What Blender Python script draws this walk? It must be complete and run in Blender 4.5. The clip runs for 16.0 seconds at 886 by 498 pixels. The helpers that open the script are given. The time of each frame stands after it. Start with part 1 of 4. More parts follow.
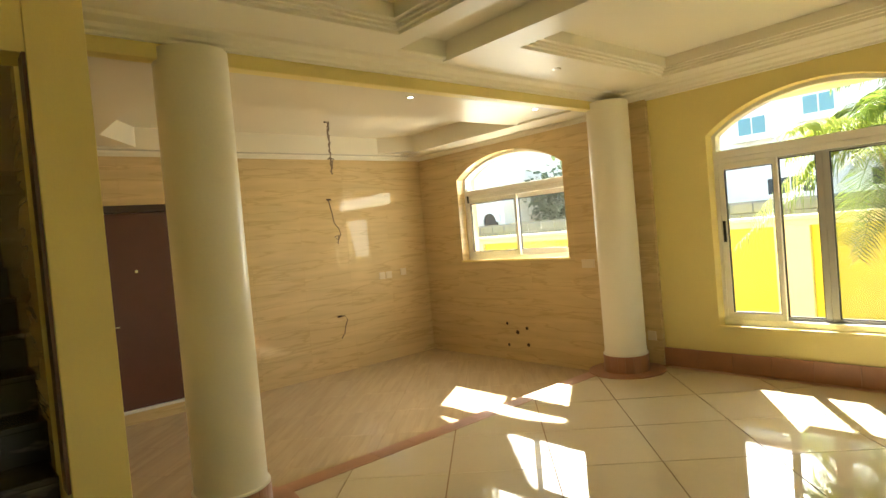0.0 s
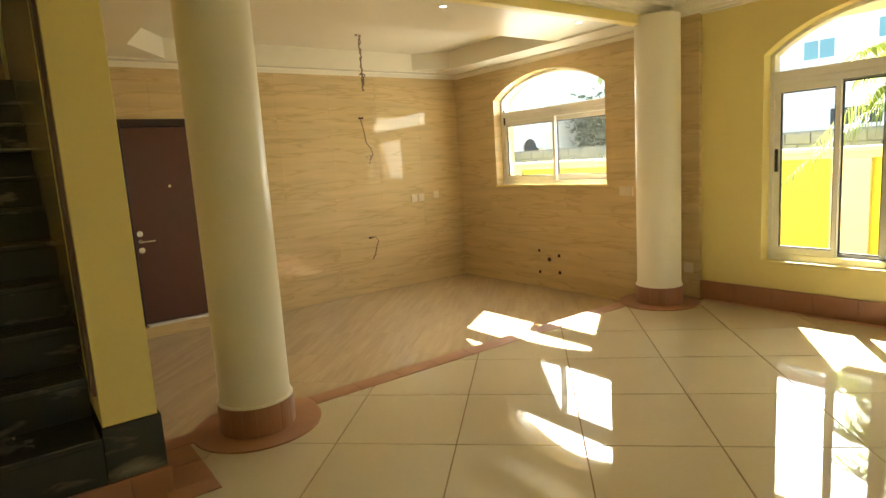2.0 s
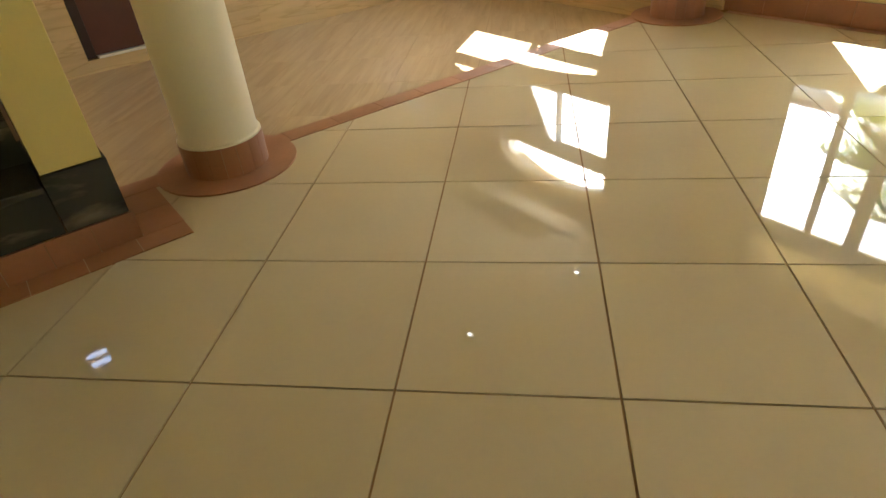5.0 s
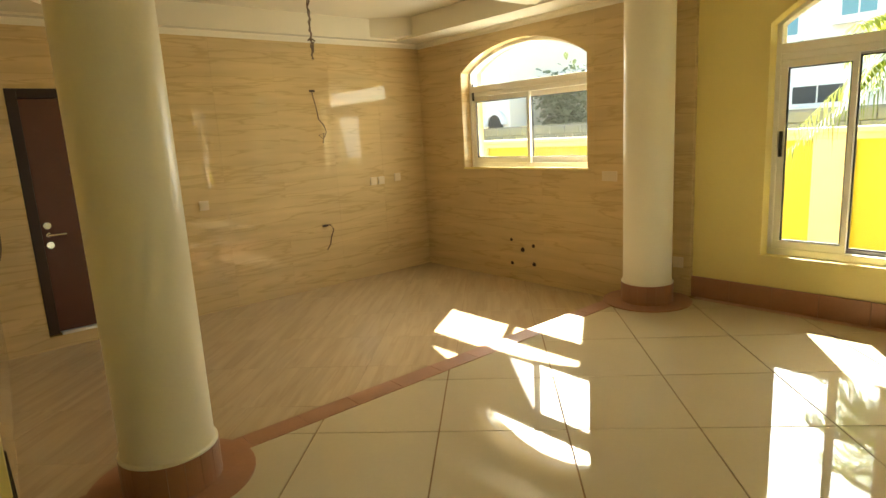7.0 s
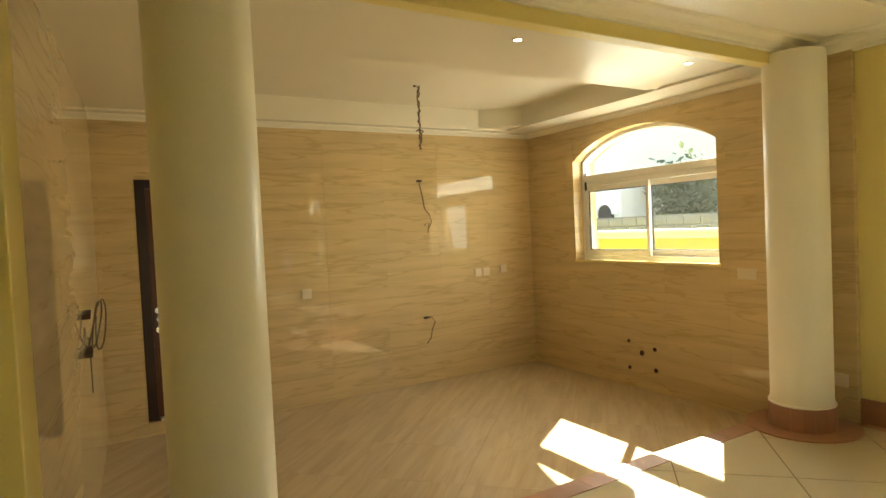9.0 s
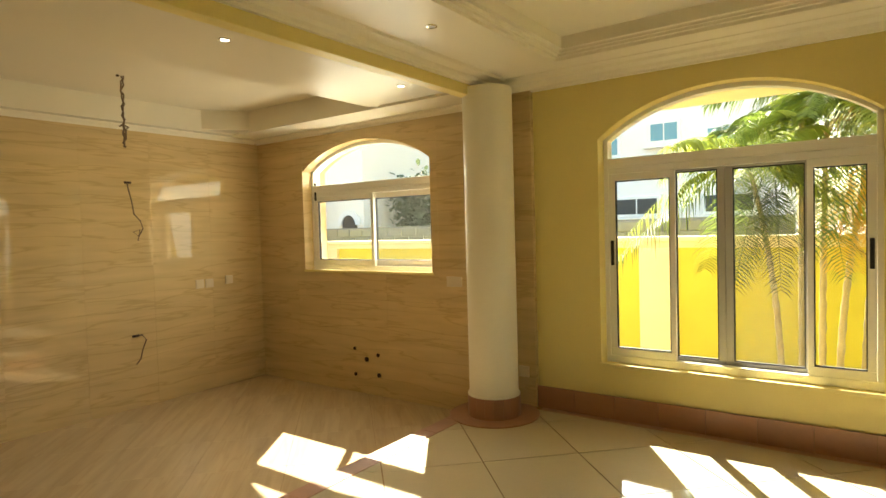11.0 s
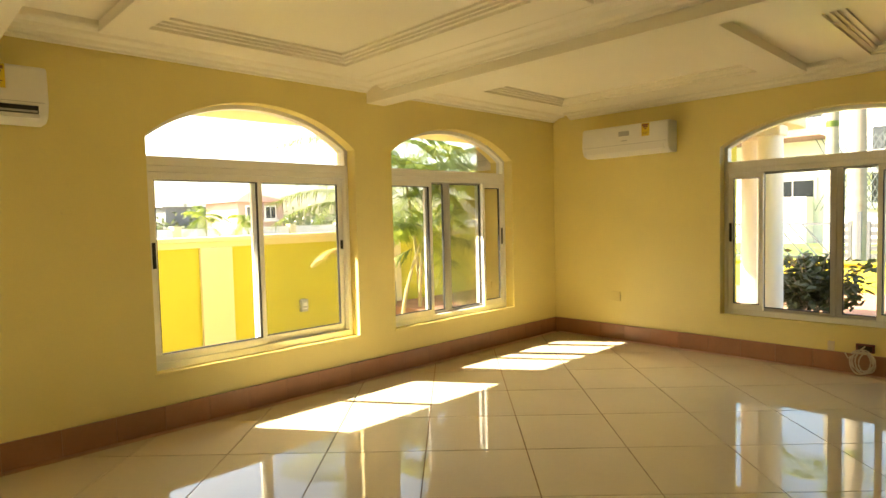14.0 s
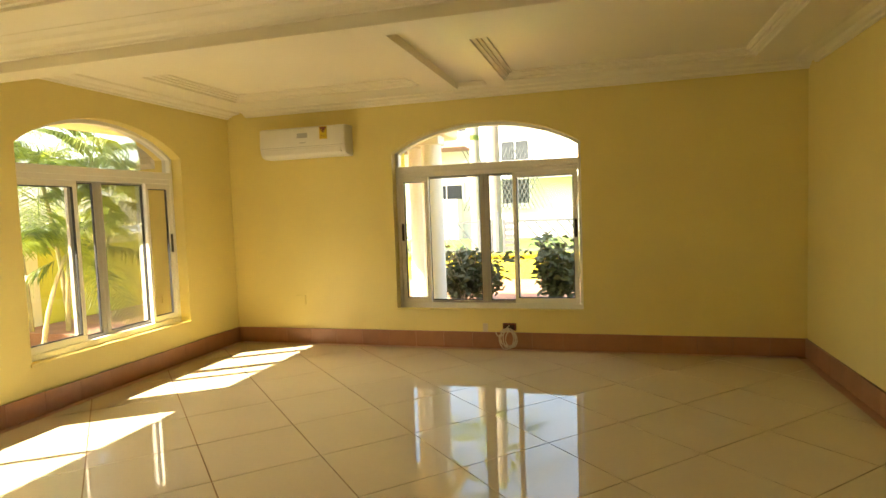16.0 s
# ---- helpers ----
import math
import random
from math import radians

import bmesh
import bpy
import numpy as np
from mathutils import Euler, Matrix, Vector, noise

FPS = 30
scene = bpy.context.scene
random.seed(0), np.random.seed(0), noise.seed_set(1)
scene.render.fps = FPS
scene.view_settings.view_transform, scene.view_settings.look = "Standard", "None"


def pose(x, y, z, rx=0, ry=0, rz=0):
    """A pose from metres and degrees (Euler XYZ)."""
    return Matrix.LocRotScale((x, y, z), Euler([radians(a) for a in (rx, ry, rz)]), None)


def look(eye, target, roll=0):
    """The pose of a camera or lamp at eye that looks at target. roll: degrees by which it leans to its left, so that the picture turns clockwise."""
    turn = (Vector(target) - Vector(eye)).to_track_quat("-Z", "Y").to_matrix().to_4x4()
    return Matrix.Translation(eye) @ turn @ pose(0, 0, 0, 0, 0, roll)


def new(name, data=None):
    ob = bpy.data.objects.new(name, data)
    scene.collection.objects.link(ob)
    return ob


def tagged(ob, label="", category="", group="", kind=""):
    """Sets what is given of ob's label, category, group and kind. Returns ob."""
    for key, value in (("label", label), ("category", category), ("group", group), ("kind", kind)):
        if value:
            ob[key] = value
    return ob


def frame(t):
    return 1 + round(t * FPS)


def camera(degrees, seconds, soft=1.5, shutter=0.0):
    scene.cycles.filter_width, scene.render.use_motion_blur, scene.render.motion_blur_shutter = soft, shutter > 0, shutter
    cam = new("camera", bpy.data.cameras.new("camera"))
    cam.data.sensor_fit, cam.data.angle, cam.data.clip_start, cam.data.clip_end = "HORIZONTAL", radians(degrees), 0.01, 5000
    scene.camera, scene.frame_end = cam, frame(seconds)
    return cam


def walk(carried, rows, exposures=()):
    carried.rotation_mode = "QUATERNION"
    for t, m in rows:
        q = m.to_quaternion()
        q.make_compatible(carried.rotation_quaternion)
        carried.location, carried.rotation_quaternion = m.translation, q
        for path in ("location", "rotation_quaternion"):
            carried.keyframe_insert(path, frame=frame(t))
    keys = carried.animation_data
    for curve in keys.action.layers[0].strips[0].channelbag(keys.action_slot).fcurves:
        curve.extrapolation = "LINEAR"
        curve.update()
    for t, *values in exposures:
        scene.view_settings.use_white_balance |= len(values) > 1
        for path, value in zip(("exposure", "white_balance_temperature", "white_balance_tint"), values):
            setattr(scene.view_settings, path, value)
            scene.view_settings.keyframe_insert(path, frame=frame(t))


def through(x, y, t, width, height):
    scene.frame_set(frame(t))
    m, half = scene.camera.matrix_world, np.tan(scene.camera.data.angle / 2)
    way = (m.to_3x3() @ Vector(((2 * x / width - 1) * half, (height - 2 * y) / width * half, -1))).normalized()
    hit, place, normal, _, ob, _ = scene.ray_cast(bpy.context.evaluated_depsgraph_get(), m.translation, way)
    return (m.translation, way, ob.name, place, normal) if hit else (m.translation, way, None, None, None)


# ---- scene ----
cam = camera(73.7, 16.0)
PATH = [
    (0, (-4.969, -6.104, 1.381), (-3.663, -4.59, 1.326), -5.0),
    (0.5, (-4.944, -6.084, 1.378), (-3.716, -4.507, 1.31), -4.7),
    (1, (-4.91, -6.074, 1.367), (-3.723, -4.466, 1.301), -3.9),
    (1.5, (-4.9, -6.067, 1.367), (-3.707, -4.464, 1.289), -3.5),
    (2, (-4.844, -6.069, 1.342), (-3.667, -4.479, 1.048), -3.6),
    (2.5, (-4.767, -6.062, 1.294), (-3.642, -4.498, 0.758), -3.7),
    (3, (-4.723, -6.046, 1.252), (-3.692, -4.52, 0.473), -3.6),
    (3.5, (-4.751, -5.993, 1.209), (-3.843, -4.546, 0.17), -3.8),
    (3.7, (-4.759, -5.97, 1.202), (-3.892, -4.564, 0.074), -4.0),
    (5.8, (-4.504, -5.715, 1.263), (-3.41, -4.418, 0.205), -3.1),
    (6, (-4.484, -5.701, 1.284), (-3.331, -4.357, 0.354), -3.0),
    (6.5, (-4.45, -5.653, 1.336), (-3.231, -4.205, 0.687), -3.5),
    (7, (-4.452, -5.536, 1.383), (-3.187, -4.035, 1.002), -3.2),
    (7.5, (-4.396, -5.467, 1.375), (-3.121, -3.942, 1.152), -3.3),
    (8, (-4.333, -5.384, 1.397), (-3.122, -3.797, 1.275), -3.4),
    (8.2, (-4.297, -5.337, 1.399), (-3.168, -3.689, 1.312), -3.3),
    (10.3, (-4.176, -5.219, 1.403), (-3.206, -3.472, 1.329), -2.4),
    (10.5, (-4.138, -5.274, 1.407), (-2.976, -3.648, 1.33), -2.4),
    (11, (-4.073, -5.377, 1.396), (-2.451, -4.209, 1.326), -1.6),
    (11.5, (-4.032, -5.432, 1.405), (-2.139, -4.79, 1.337), -1.5),
    (12, (-4.028, -5.557, 1.373), (-2.041, -5.332, 1.308), -1.0),
    (12.5, (-4.066, -5.608, 1.402), (-2.084, -5.856, 1.305), -0.9),
    (13, (-4.095, -5.654, 1.378), (-2.226, -6.359, 1.277), -1.0),
    (13.5, (-4.131, -5.754, 1.383), (-2.444, -6.821, 1.259), -0.9),
    (14, (-4.149, -5.857, 1.394), (-2.714, -7.246, 1.288), -1.4),
    (14.5, (-4.184, -5.942, 1.38), (-3.138, -7.643, 1.269), -1.4),
    (15, (-4.13, -6.005, 1.384), (-3.278, -7.81, 1.265), -1.9),
    (15.5, (-4.077, -6.019, 1.403), (-3.41, -7.9, 1.28), -2.2),
    (16, (-4.051, -5.995, 1.403), (-3.509, -7.916, 1.271), -2.1),
]
walk(cam, [(t, look(eye, target, roll)) for t, eye, target, roll in PATH],
     [(0, 3.06, 6550, 4), (2.5, 3.1, 6550, 4), (3.0, 3.2, 6400, 4), (3.6, 3.55, 4900, 15), (4.3, 3.5, 4900, 15), (5.6, 3.05, 6700, 4), (8.2, 2.87, 6900, 2), (10.5, 2.74, 7000, 2), (11.0, 2.6, 7200, 3), (12.0, 2.38, 8000, 4), (12.5, 2.46, 7700, 6), (14.5, 2.8, 7700, 7), (16, 2.92, 7800, 8)])

# ---- world and light ----
SUN_WAY = Vector((1.0, 0.68, 1.03)).normalized()
world = bpy.data.worlds.new("world")
scene.world = world
world.use_nodes = True
sky = world.node_tree.nodes.new("ShaderNodeTexSky")
sky.sky_type, sky.sun_disc = "NISHITA", False
sky.sun_elevation = math.asin(SUN_WAY.z)
sky.sun_rotation = math.atan2(SUN_WAY.x, SUN_WAY.y)
sky.dust_density = 3.0
world.node_tree.links.new(sky.outputs[0], world.node_tree.nodes["Background"].inputs[0])
world.node_tree.nodes["Background"].inputs[1].default_value = 0.15
sun = new("sun", bpy.data.lights.new("sun", "SUN"))
sun.data.energy, sun.data.angle, sun.data.color = 5.0, radians(0.5), (1.0, 0.94, 0.84)
sun.matrix_world = look(SUN_WAY * 30, (0, 0, 0))


def window_light(name, eye, target, width, height, power):
    """The sky's light that enters by a window's opening."""
    lamp = new(name, bpy.data.lights.new(name, "AREA"))
    lamp.data.shape, lamp.data.size, lamp.data.size_y, lamp.data.energy = "RECTANGLE", width, height, power
    lamp.data.color = (1.0, 0.96, 0.86)
    lamp.matrix_world = look(eye, target)
    return lamp


window_light("window_light", (0.27, -1.52, 1.55), (-3, -1.52, 1.05), 1.5, 1.0, 5.0)


# ---- materials ----
def mat(name, color, rough=0.5, var=0.12, scale=4.0, fine=60.0, bump=0.0, metal=0.0, rnd=0.0, coat=0.0):
    """Paint-like surface: colour varied at two scales, some relief, and a shift from piece to piece."""
    m = bpy.data.materials.new(name)
    m.use_nodes = True
    nt = m.node_tree
    b = nt.nodes["Principled BSDF"]
    b.inputs["Roughness"].default_value, b.inputs["Metallic"].default_value = rough, metal
    b.inputs["Coat Weight"].default_value, b.inputs["Coat Roughness"].default_value = coat, 0.04
    geo = nt.nodes.new("ShaderNodeNewGeometry")
    n1, n2 = nt.nodes.new("ShaderNodeTexNoise"), nt.nodes.new("ShaderNodeTexNoise")
    n1.inputs["Scale"].default_value, n2.inputs["Scale"].default_value = scale, fine
    n1.inputs["Detail"].default_value, n2.inputs["Detail"].default_value = 6, 3
    for n in (n1, n2):
        nt.links.new(geo.outputs["Position"], n.inputs["Vector"])
    add = nt.nodes.new("ShaderNodeMath")
    add.operation = "MULTIPLY_ADD"
    nt.links.new(n2.outputs["Fac"], add.inputs[0])
    add.inputs[1].default_value = 0.35
    nt.links.new(n1.outputs["Fac"], add.inputs[2])
    last = add.outputs[0]
    if rnd:
        info, more = nt.nodes.new("ShaderNodeObjectInfo"), nt.nodes.new("ShaderNodeMath")
        more.operation = "MULTIPLY_ADD"
        nt.links.new(info.outputs["Random"], more.inputs[0])
        more.inputs[1].default_value = rnd
        nt.links.new(last, more.inputs[2])
        last = more.outputs[0]
    ramp = nt.nodes.new("ShaderNodeMapRange")
    ramp.inputs["From Min"].default_value, ramp.inputs["From Max"].default_value = 0.3, 1.05 + rnd
    nt.links.new(last, ramp.inputs["Value"])
    mix = nt.nodes.new("ShaderNodeMix")
    mix.data_type = "RGBA"
    mix.inputs["A"].default_value = (*[c * (1 - var) for c in color], 1)
    mix.inputs["B"].default_value = (*[min(1, c * (1 + var)) for c in color], 1)
    nt.links.new(ramp.outputs[0], mix.inputs["Factor"])
    nt.links.new(mix.outputs["Result"], b.inputs["Base Color"])
    if bump:
        bp = nt.nodes.new("ShaderNodeBump")
        bp.inputs["Strength"].default_value, bp.inputs["Distance"].default_value = bump, 0.01
        nt.links.new(n2.outputs["Fac"], bp.inputs["Height"])
        nt.links.new(bp.outputs[0], b.inputs["Normal"])
    return m


def veined(name, base, vein, rough, stretch, turn=0.0, lo=0.56, hi=0.66, amount=0.8, rnd=1.0, warp=0.25, thin=False):
    """Polished stone-look tile with long wavering veins, shifted from tile to tile."""
    m = bpy.data.materials.new(name)
    m.use_nodes = True
    nt = m.node_tree
    b = nt.nodes["Principled BSDF"]
    b.inputs["Roughness"].default_value = rough
    geo, info = nt.nodes.new("ShaderNodeNewGeometry"), nt.nodes.new("ShaderNodeObjectInfo")
    shift = nt.nodes.new("ShaderNodeVectorMath")
    shift.operation = "MULTIPLY_ADD"
    comb = nt.nodes.new("ShaderNodeCombineXYZ")
    for k in range(3):
        nt.links.new(info.outputs["Random"], comb.inputs[k])
    nt.links.new(comb.outputs[0], shift.inputs[0])
    shift.inputs[1].default_value = (7.3 * rnd, 3.1 * rnd, 0.0)
    nt.links.new(geo.outputs["Position"], shift.inputs[2])
    mp = nt.nodes.new("ShaderNodeMapping")
    mp.vector_type = "TEXTURE"
    mp.inputs["Rotation"].default_value = (0, 0, turn)
    mp.inputs["Scale"].default_value = [1.0 / k for k in stretch]
    nt.links.new(shift.outputs[0], mp.inputs["Vector"])
    n1 = nt.nodes.new("ShaderNodeTexNoise")
    n1.inputs["Scale"].default_value, n1.inputs["Detail"].default_value, n1.inputs["Distortion"].default_value = 1.0, 3 if thin else 5, warp
    nt.links.new(mp.outputs[0], n1.inputs["Vector"])
    n2 = nt.nodes.new("ShaderNodeTexNoise")
    n2.inputs["Scale"].default_value, n2.inputs["Detail"].default_value = 1.7 if thin else 3.0, 4
    nt.links.new(mp.outputs[0] if thin else geo.outputs["Position"], n2.inputs["Vector"])
    r1 = nt.nodes.new("ShaderNodeMapRange")
    r1.inputs["From Min"].default_value, r1.inputs["From Max"].default_value = lo, hi
    r1.inputs["To Max"].default_value = amount
    last = n1.outputs["Fac"]
    if thin:
        sub, ab = nt.nodes.new("ShaderNodeMath"), nt.nodes.new("ShaderNodeMath")
        sub.operation, ab.operation = "SUBTRACT", "ABSOLUTE"
        sub.inputs[1].default_value = 0.5
        nt.links.new(last, sub.inputs[0])
        nt.links.new(sub.outputs[0], ab.inputs[0])
        last = ab.outputs[0]
    nt.links.new(last, r1.inputs["Value"])
    r2 = nt.nodes.new("ShaderNodeMapRange")
    r2.inputs["From Min"].default_value, r2.inputs["From Max"].default_value = 0.3, 0.7
    nt.links.new(n2.outputs["Fac"], r2.inputs["Value"])
    m1, m2 = nt.nodes.new("ShaderNodeMix"), nt.nodes.new("ShaderNodeMix")
    m1.data_type = m2.data_type = "RGBA"
    m1.inputs["A"].default_value = (*[c * 0.9 for c in base], 1)
    m1.inputs["B"].default_value = (*[min(1, c * 1.08) for c in base], 1)
    nt.links.new(r2.outputs[0], m1.inputs["Factor"])
    nt.links.new(m1.outputs["Result"], m2.inputs["A"])
    m2.inputs["B"].default_value = (*vein, 1)
    nt.links.new(r1.outputs[0], m2.inputs["Factor"])
    nt.links.new(m2.outputs["Result"], b.inputs["Base Color"])
    return m


def leaf(name, color, through=0.45):
    """Thin leaves that let light through."""
    m = mat(name, color, 0.45, 0.35, 3, 20, 0, 0, 0.4)
    nt = m.node_tree
    b, out = nt.nodes["Principled BSDF"], nt.nodes["Material Output"]
    tl, mix = nt.nodes.new("ShaderNodeBsdfTranslucent"), nt.nodes.new("ShaderNodeMixShader")
    nt.links.new(b.inputs["Base Color"].links[0].from_socket, tl.inputs[0])
    mix.inputs[0].default_value = through
    nt.links.new(b.outputs[0], mix.inputs[1])
    nt.links.new(tl.outputs[0], mix.inputs[2])
    nt.links.new(mix.outputs[0], out.inputs[0])
    return m


def glass(name):
    m = bpy.data.materials.new(name)
    m.use_nodes = True
    nt = m.node_tree
    nt.nodes.remove(nt.nodes["Principled BSDF"])
    mix, tr, gl, fr = (nt.nodes.new("ShaderNode" + k) for k in ("MixShader", "BsdfTransparent", "BsdfGlossy", "Fresnel"))
    tr.inputs[0].default_value = (0.86, 0.88, 0.86, 1)
    gl.inputs["Roughness"].default_value = 0.01
    fr.inputs["IOR"].default_value = 1.35
    nt.links.new(fr.outputs[0], mix.inputs[0])
    nt.links.new(tr.outputs[0], mix.inputs[1])
    nt.links.new(gl.outputs[0], mix.inputs[2])
    nt.links.new(mix.outputs[0], nt.nodes["Material Output"].inputs[0])
    return m


YELLOW = mat("cream_yellow_wall_paint", (0.82, 0.69, 0.265), 0.45, 0.05, 1.5, 90, 0.05)
WHITE = mat("off_white_ceiling_paint", (0.88, 0.83, 0.68), 0.38, 0.03, 1.2, 80, 0.02)
KCEIL = mat("glossy_kitchen_ceiling", (0.84, 0.78, 0.63), 0.24, 0.03, 1.2, 80, 0.0)
KCEIL.node_tree.nodes["Principled BSDF"].inputs["Specular IOR Level"].default_value = 0.12
WHITE.node_tree.nodes["Principled BSDF"].inputs["Specular IOR Level"].default_value = 0.35
COLW = mat("off_white_column_paint", (0.83, 0.78, 0.63), 0.35, 0.04, 2.0, 70, 0.05)
KTILE = veined("marbled_wall_tile", (0.67, 0.51, 0.27), (0.42, 0.28, 0.12), 0.03, (0.8, 0.8, 8.0), 0.0, 0.026, 0.0, 0.40, 0.03, 0.12, True)
KFLOOR = veined("marbled_floor_tile", (0.55, 0.425, 0.265), (0.36, 0.25, 0.14), 0.10, (0.7, 9.0, 2.0), radians(44), 0.035, 0.0, 0.22, 0.1, 0.12, True)
FLOORT = mat("polished_beige_floor_tile", (0.62, 0.535, 0.37), 0.03, 0.06, 2.5, 40, 0.0, 0.0, 0.25)
FLOORT.node_tree.nodes["Principled BSDF"].inputs["IOR"].default_value = 1.7
GROUT = mat("brown_grout", (0.27, 0.16, 0.07), 0.8, 0.2, 8, 80, 0.2)
TERRA = mat("terracotta_tile", (0.36, 0.17, 0.088), 0.35, 0.22, 7, 50, 0.08, 0.0, 0.5)
STONE = veined("black_veined_stone", (0.03, 0.031, 0.027), (0.20, 0.18, 0.14), 0.25, (3.0, 3.0, 9.0), 0.5, 0.56, 0.72, 0.8)
# own colour of the pier's wood strip, and painted shade for the stairwell end wall
WOODSHADE = mat("dark_wood_trim_and_stair_shade", (0.10, 0.05, 0.025), 0.4, 0.2, 6, 70, 0.1)
FRAMEM = mat("white_aluminium", (0.86, 0.84, 0.78), 0.35, 0.04, 3, 90)
FRAMED = mat("grey_aluminium", (0.42, 0.41, 0.38), 0.4, 0.06, 3, 90)
RUBBER = mat("black_rubber", (0.015, 0.015, 0.015), 0.6, 0.2)
DOORM = mat("dark_brown_steel_door", (0.10, 0.035, 0.022), 0.35, 0.15, 5, 120, 0.04)
DOORF = mat("dark_brown_door_frame", (0.03, 0.014, 0.01), 0.35, 0.15, 5, 120)
CHROME = mat("chrome", (0.75, 0.74, 0.70), 0.18, 0.04, 5, 60, 0, 1.0)
SOCKET = mat("cream_plastic", (0.72, 0.62, 0.44), 0.3, 0.03)
PLASTIC = mat("white_plastic", (0.80, 0.78, 0.72), 0.3, 0.02)
WIRE = mat("brown_cable", (0.16, 0.10, 0.05), 0.5, 0.2)
WIREW = mat("pale_cable", (0.62, 0.55, 0.42), 0.5, 0.1)
HOLE = mat("dark_pipe_hole", (0.05, 0.025, 0.015), 0.8, 0.2)
REDB = mat("red_box", (0.16, 0.035, 0.02), 0.5, 0.2)
STICKY = mat("yellow_sticker", (0.75, 0.55, 0.06), 0.4, 0.1)
STICKR = mat("red_sticker_print", (0.28, 0.09, 0.04), 0.4, 0.1)
GREYP = mat("grey_print", (0.42, 0.41, 0.38), 0.4, 0.05)
SPOTLIT = mat("lit_spot_lens", (0.8, 0.78, 0.7), 0.3, 0.02)
SPOTLIT.node_tree.nodes["Principled BSDF"].inputs["Emission Color"].default_value = (1.0, 0.93, 0.8, 1)
SPOTLIT.node_tree.nodes["Principled BSDF"].inputs["Emission Strength"].default_value = 1.8
PANE = glass("window_glass")


def screen_mesh(name):
    """Fine insect netting: mostly open, with dull grey threads."""
    m = bpy.data.materials.new(name)
    m.use_nodes = True
    nt = m.node_tree
    b, out = nt.nodes["Principled BSDF"], nt.nodes["Material Output"]
    b.inputs["Base Color"].default_value, b.inputs["Roughness"].default_value = (0.10, 0.10, 0.09, 1), 0.8
    tr, mix = nt.nodes.new("ShaderNodeBsdfTransparent"), nt.nodes.new("ShaderNodeMixShader")
    mix.inputs[0].default_value = 0.32
    nt.links.new(tr.outputs[0], mix.inputs[1])
    nt.links.new(b.outputs[0], mix.inputs[2])
    nt.links.new(mix.outputs[0], out.inputs[0])
    return m


SCREEN = screen_mesh("insect_netting")
OUTY = mat("bright_yellow_render", (0.60, 0.53, 0.05), 0.7, 0.08, 1.5, 60, 0.1)
OUTC = mat("cream_render", (0.80, 0.68, 0.38), 0.7, 0.06, 1.5, 60, 0.1)
SOFF = mat("cream_soffit", (0.80, 0.70, 0.42), 0.6, 0.04)
HOUSEW = mat("white_house_render", (0.80, 0.78, 0.72), 0.7, 0.05, 0.6, 30)
HOUSEC = mat("pale_cream_house_render", (0.82, 0.77, 0.64), 0.7, 0.05, 0.6, 30)
HOUSEP = mat("pink_house_render", (0.48, 0.33, 0.26), 0.7, 0.08, 0.6, 30)
ROOFM = mat("red_brown_roof", (0.26, 0.12, 0.09), 0.7, 0.2, 1.5, 30)
WINB = mat("blue_window_glass", (0.14, 0.30, 0.34), 0.1, 0.1, 1, 10)
DARKG = mat("dark_window_glass", (0.04, 0.045, 0.05), 0.1, 0.2)
BLOCK = mat("grey_block", (0.21, 0.215, 0.225), 0.9, 0.25, 6, 50, 0.3, 0.0, 0.4)
PAVE = mat("red_paving", (0.34, 0.17, 0.11), 0.8, 0.2, 3, 40, 0.2)
GRASS = mat("lawn_grass", (0.10, 0.17, 0.03), 0.9, 0.4, 5, 60, 0.5)
EARTH = mat("ground_earth", (0.26, 0.20, 0.13), 0.9, 0.25, 0.8, 30, 0.3)
LEAF = leaf("palm_leaf", (0.15, 0.21, 0.035))
LEAFL = leaf("lime_palm_leaf", (0.30, 0.36, 0.05), 0.55)
LEAFY = leaf("yellow_palm_leaf", (0.62, 0.38, 0.04))
LEAFO = leaf("dry_tan_palm_leaf", (0.50, 0.40, 0.14))
LEAFT = leaf("grey_green_tree_leaf", (0.14, 0.17, 0.08), 0.3)
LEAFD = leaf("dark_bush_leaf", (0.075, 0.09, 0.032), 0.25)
TRUNK = mat("palm_trunk", (0.36, 0.30, 0.15), 0.8, 0.3, 6, 40, 0.3)
BARK = mat("grey_bark", (0.30, 0.26, 0.20), 0.9, 0.3, 6, 40, 0.4)
METAL = mat("grey_gate_metal", (0.10, 0.11, 0.12), 0.5, 0.1)


# ---- mesh helpers ----
def box(bm, x0, y0, z0, x1, y1, z1, bevel=0.0):
    r = bmesh.ops.create_cube(bm, size=1)
    for v in r["verts"]:
        v.co = Vector(((x0 + x1) / 2 + v.co.x * abs(x1 - x0), (y0 + y1) / 2 + v.co.y * abs(y1 - y0), (z0 + z1) / 2 + v.co.z * abs(z1 - z0)))
    if bevel:
        bmesh.ops.bevel(bm, geom=list({e for v in r["verts"] for e in v.link_edges}), offset=bevel, segments=2, affect="EDGES", profile=0.5)


def part(name, bm, material, parent=None, label="", smooth=False):
    me = bpy.data.meshes.new(name)
    bmesh.ops.recalc_face_normals(bm, faces=bm.faces)
    bm.to_mesh(me)
    bm.free()
    me.materials.append(material)
    if smooth:
        me.shade_smooth()
        me.set_sharp_from_angle(angle=radians(40))
    ob = new(name, me)
    ob.parent = parent
    if label:
        ob["label"] = label
    return ob


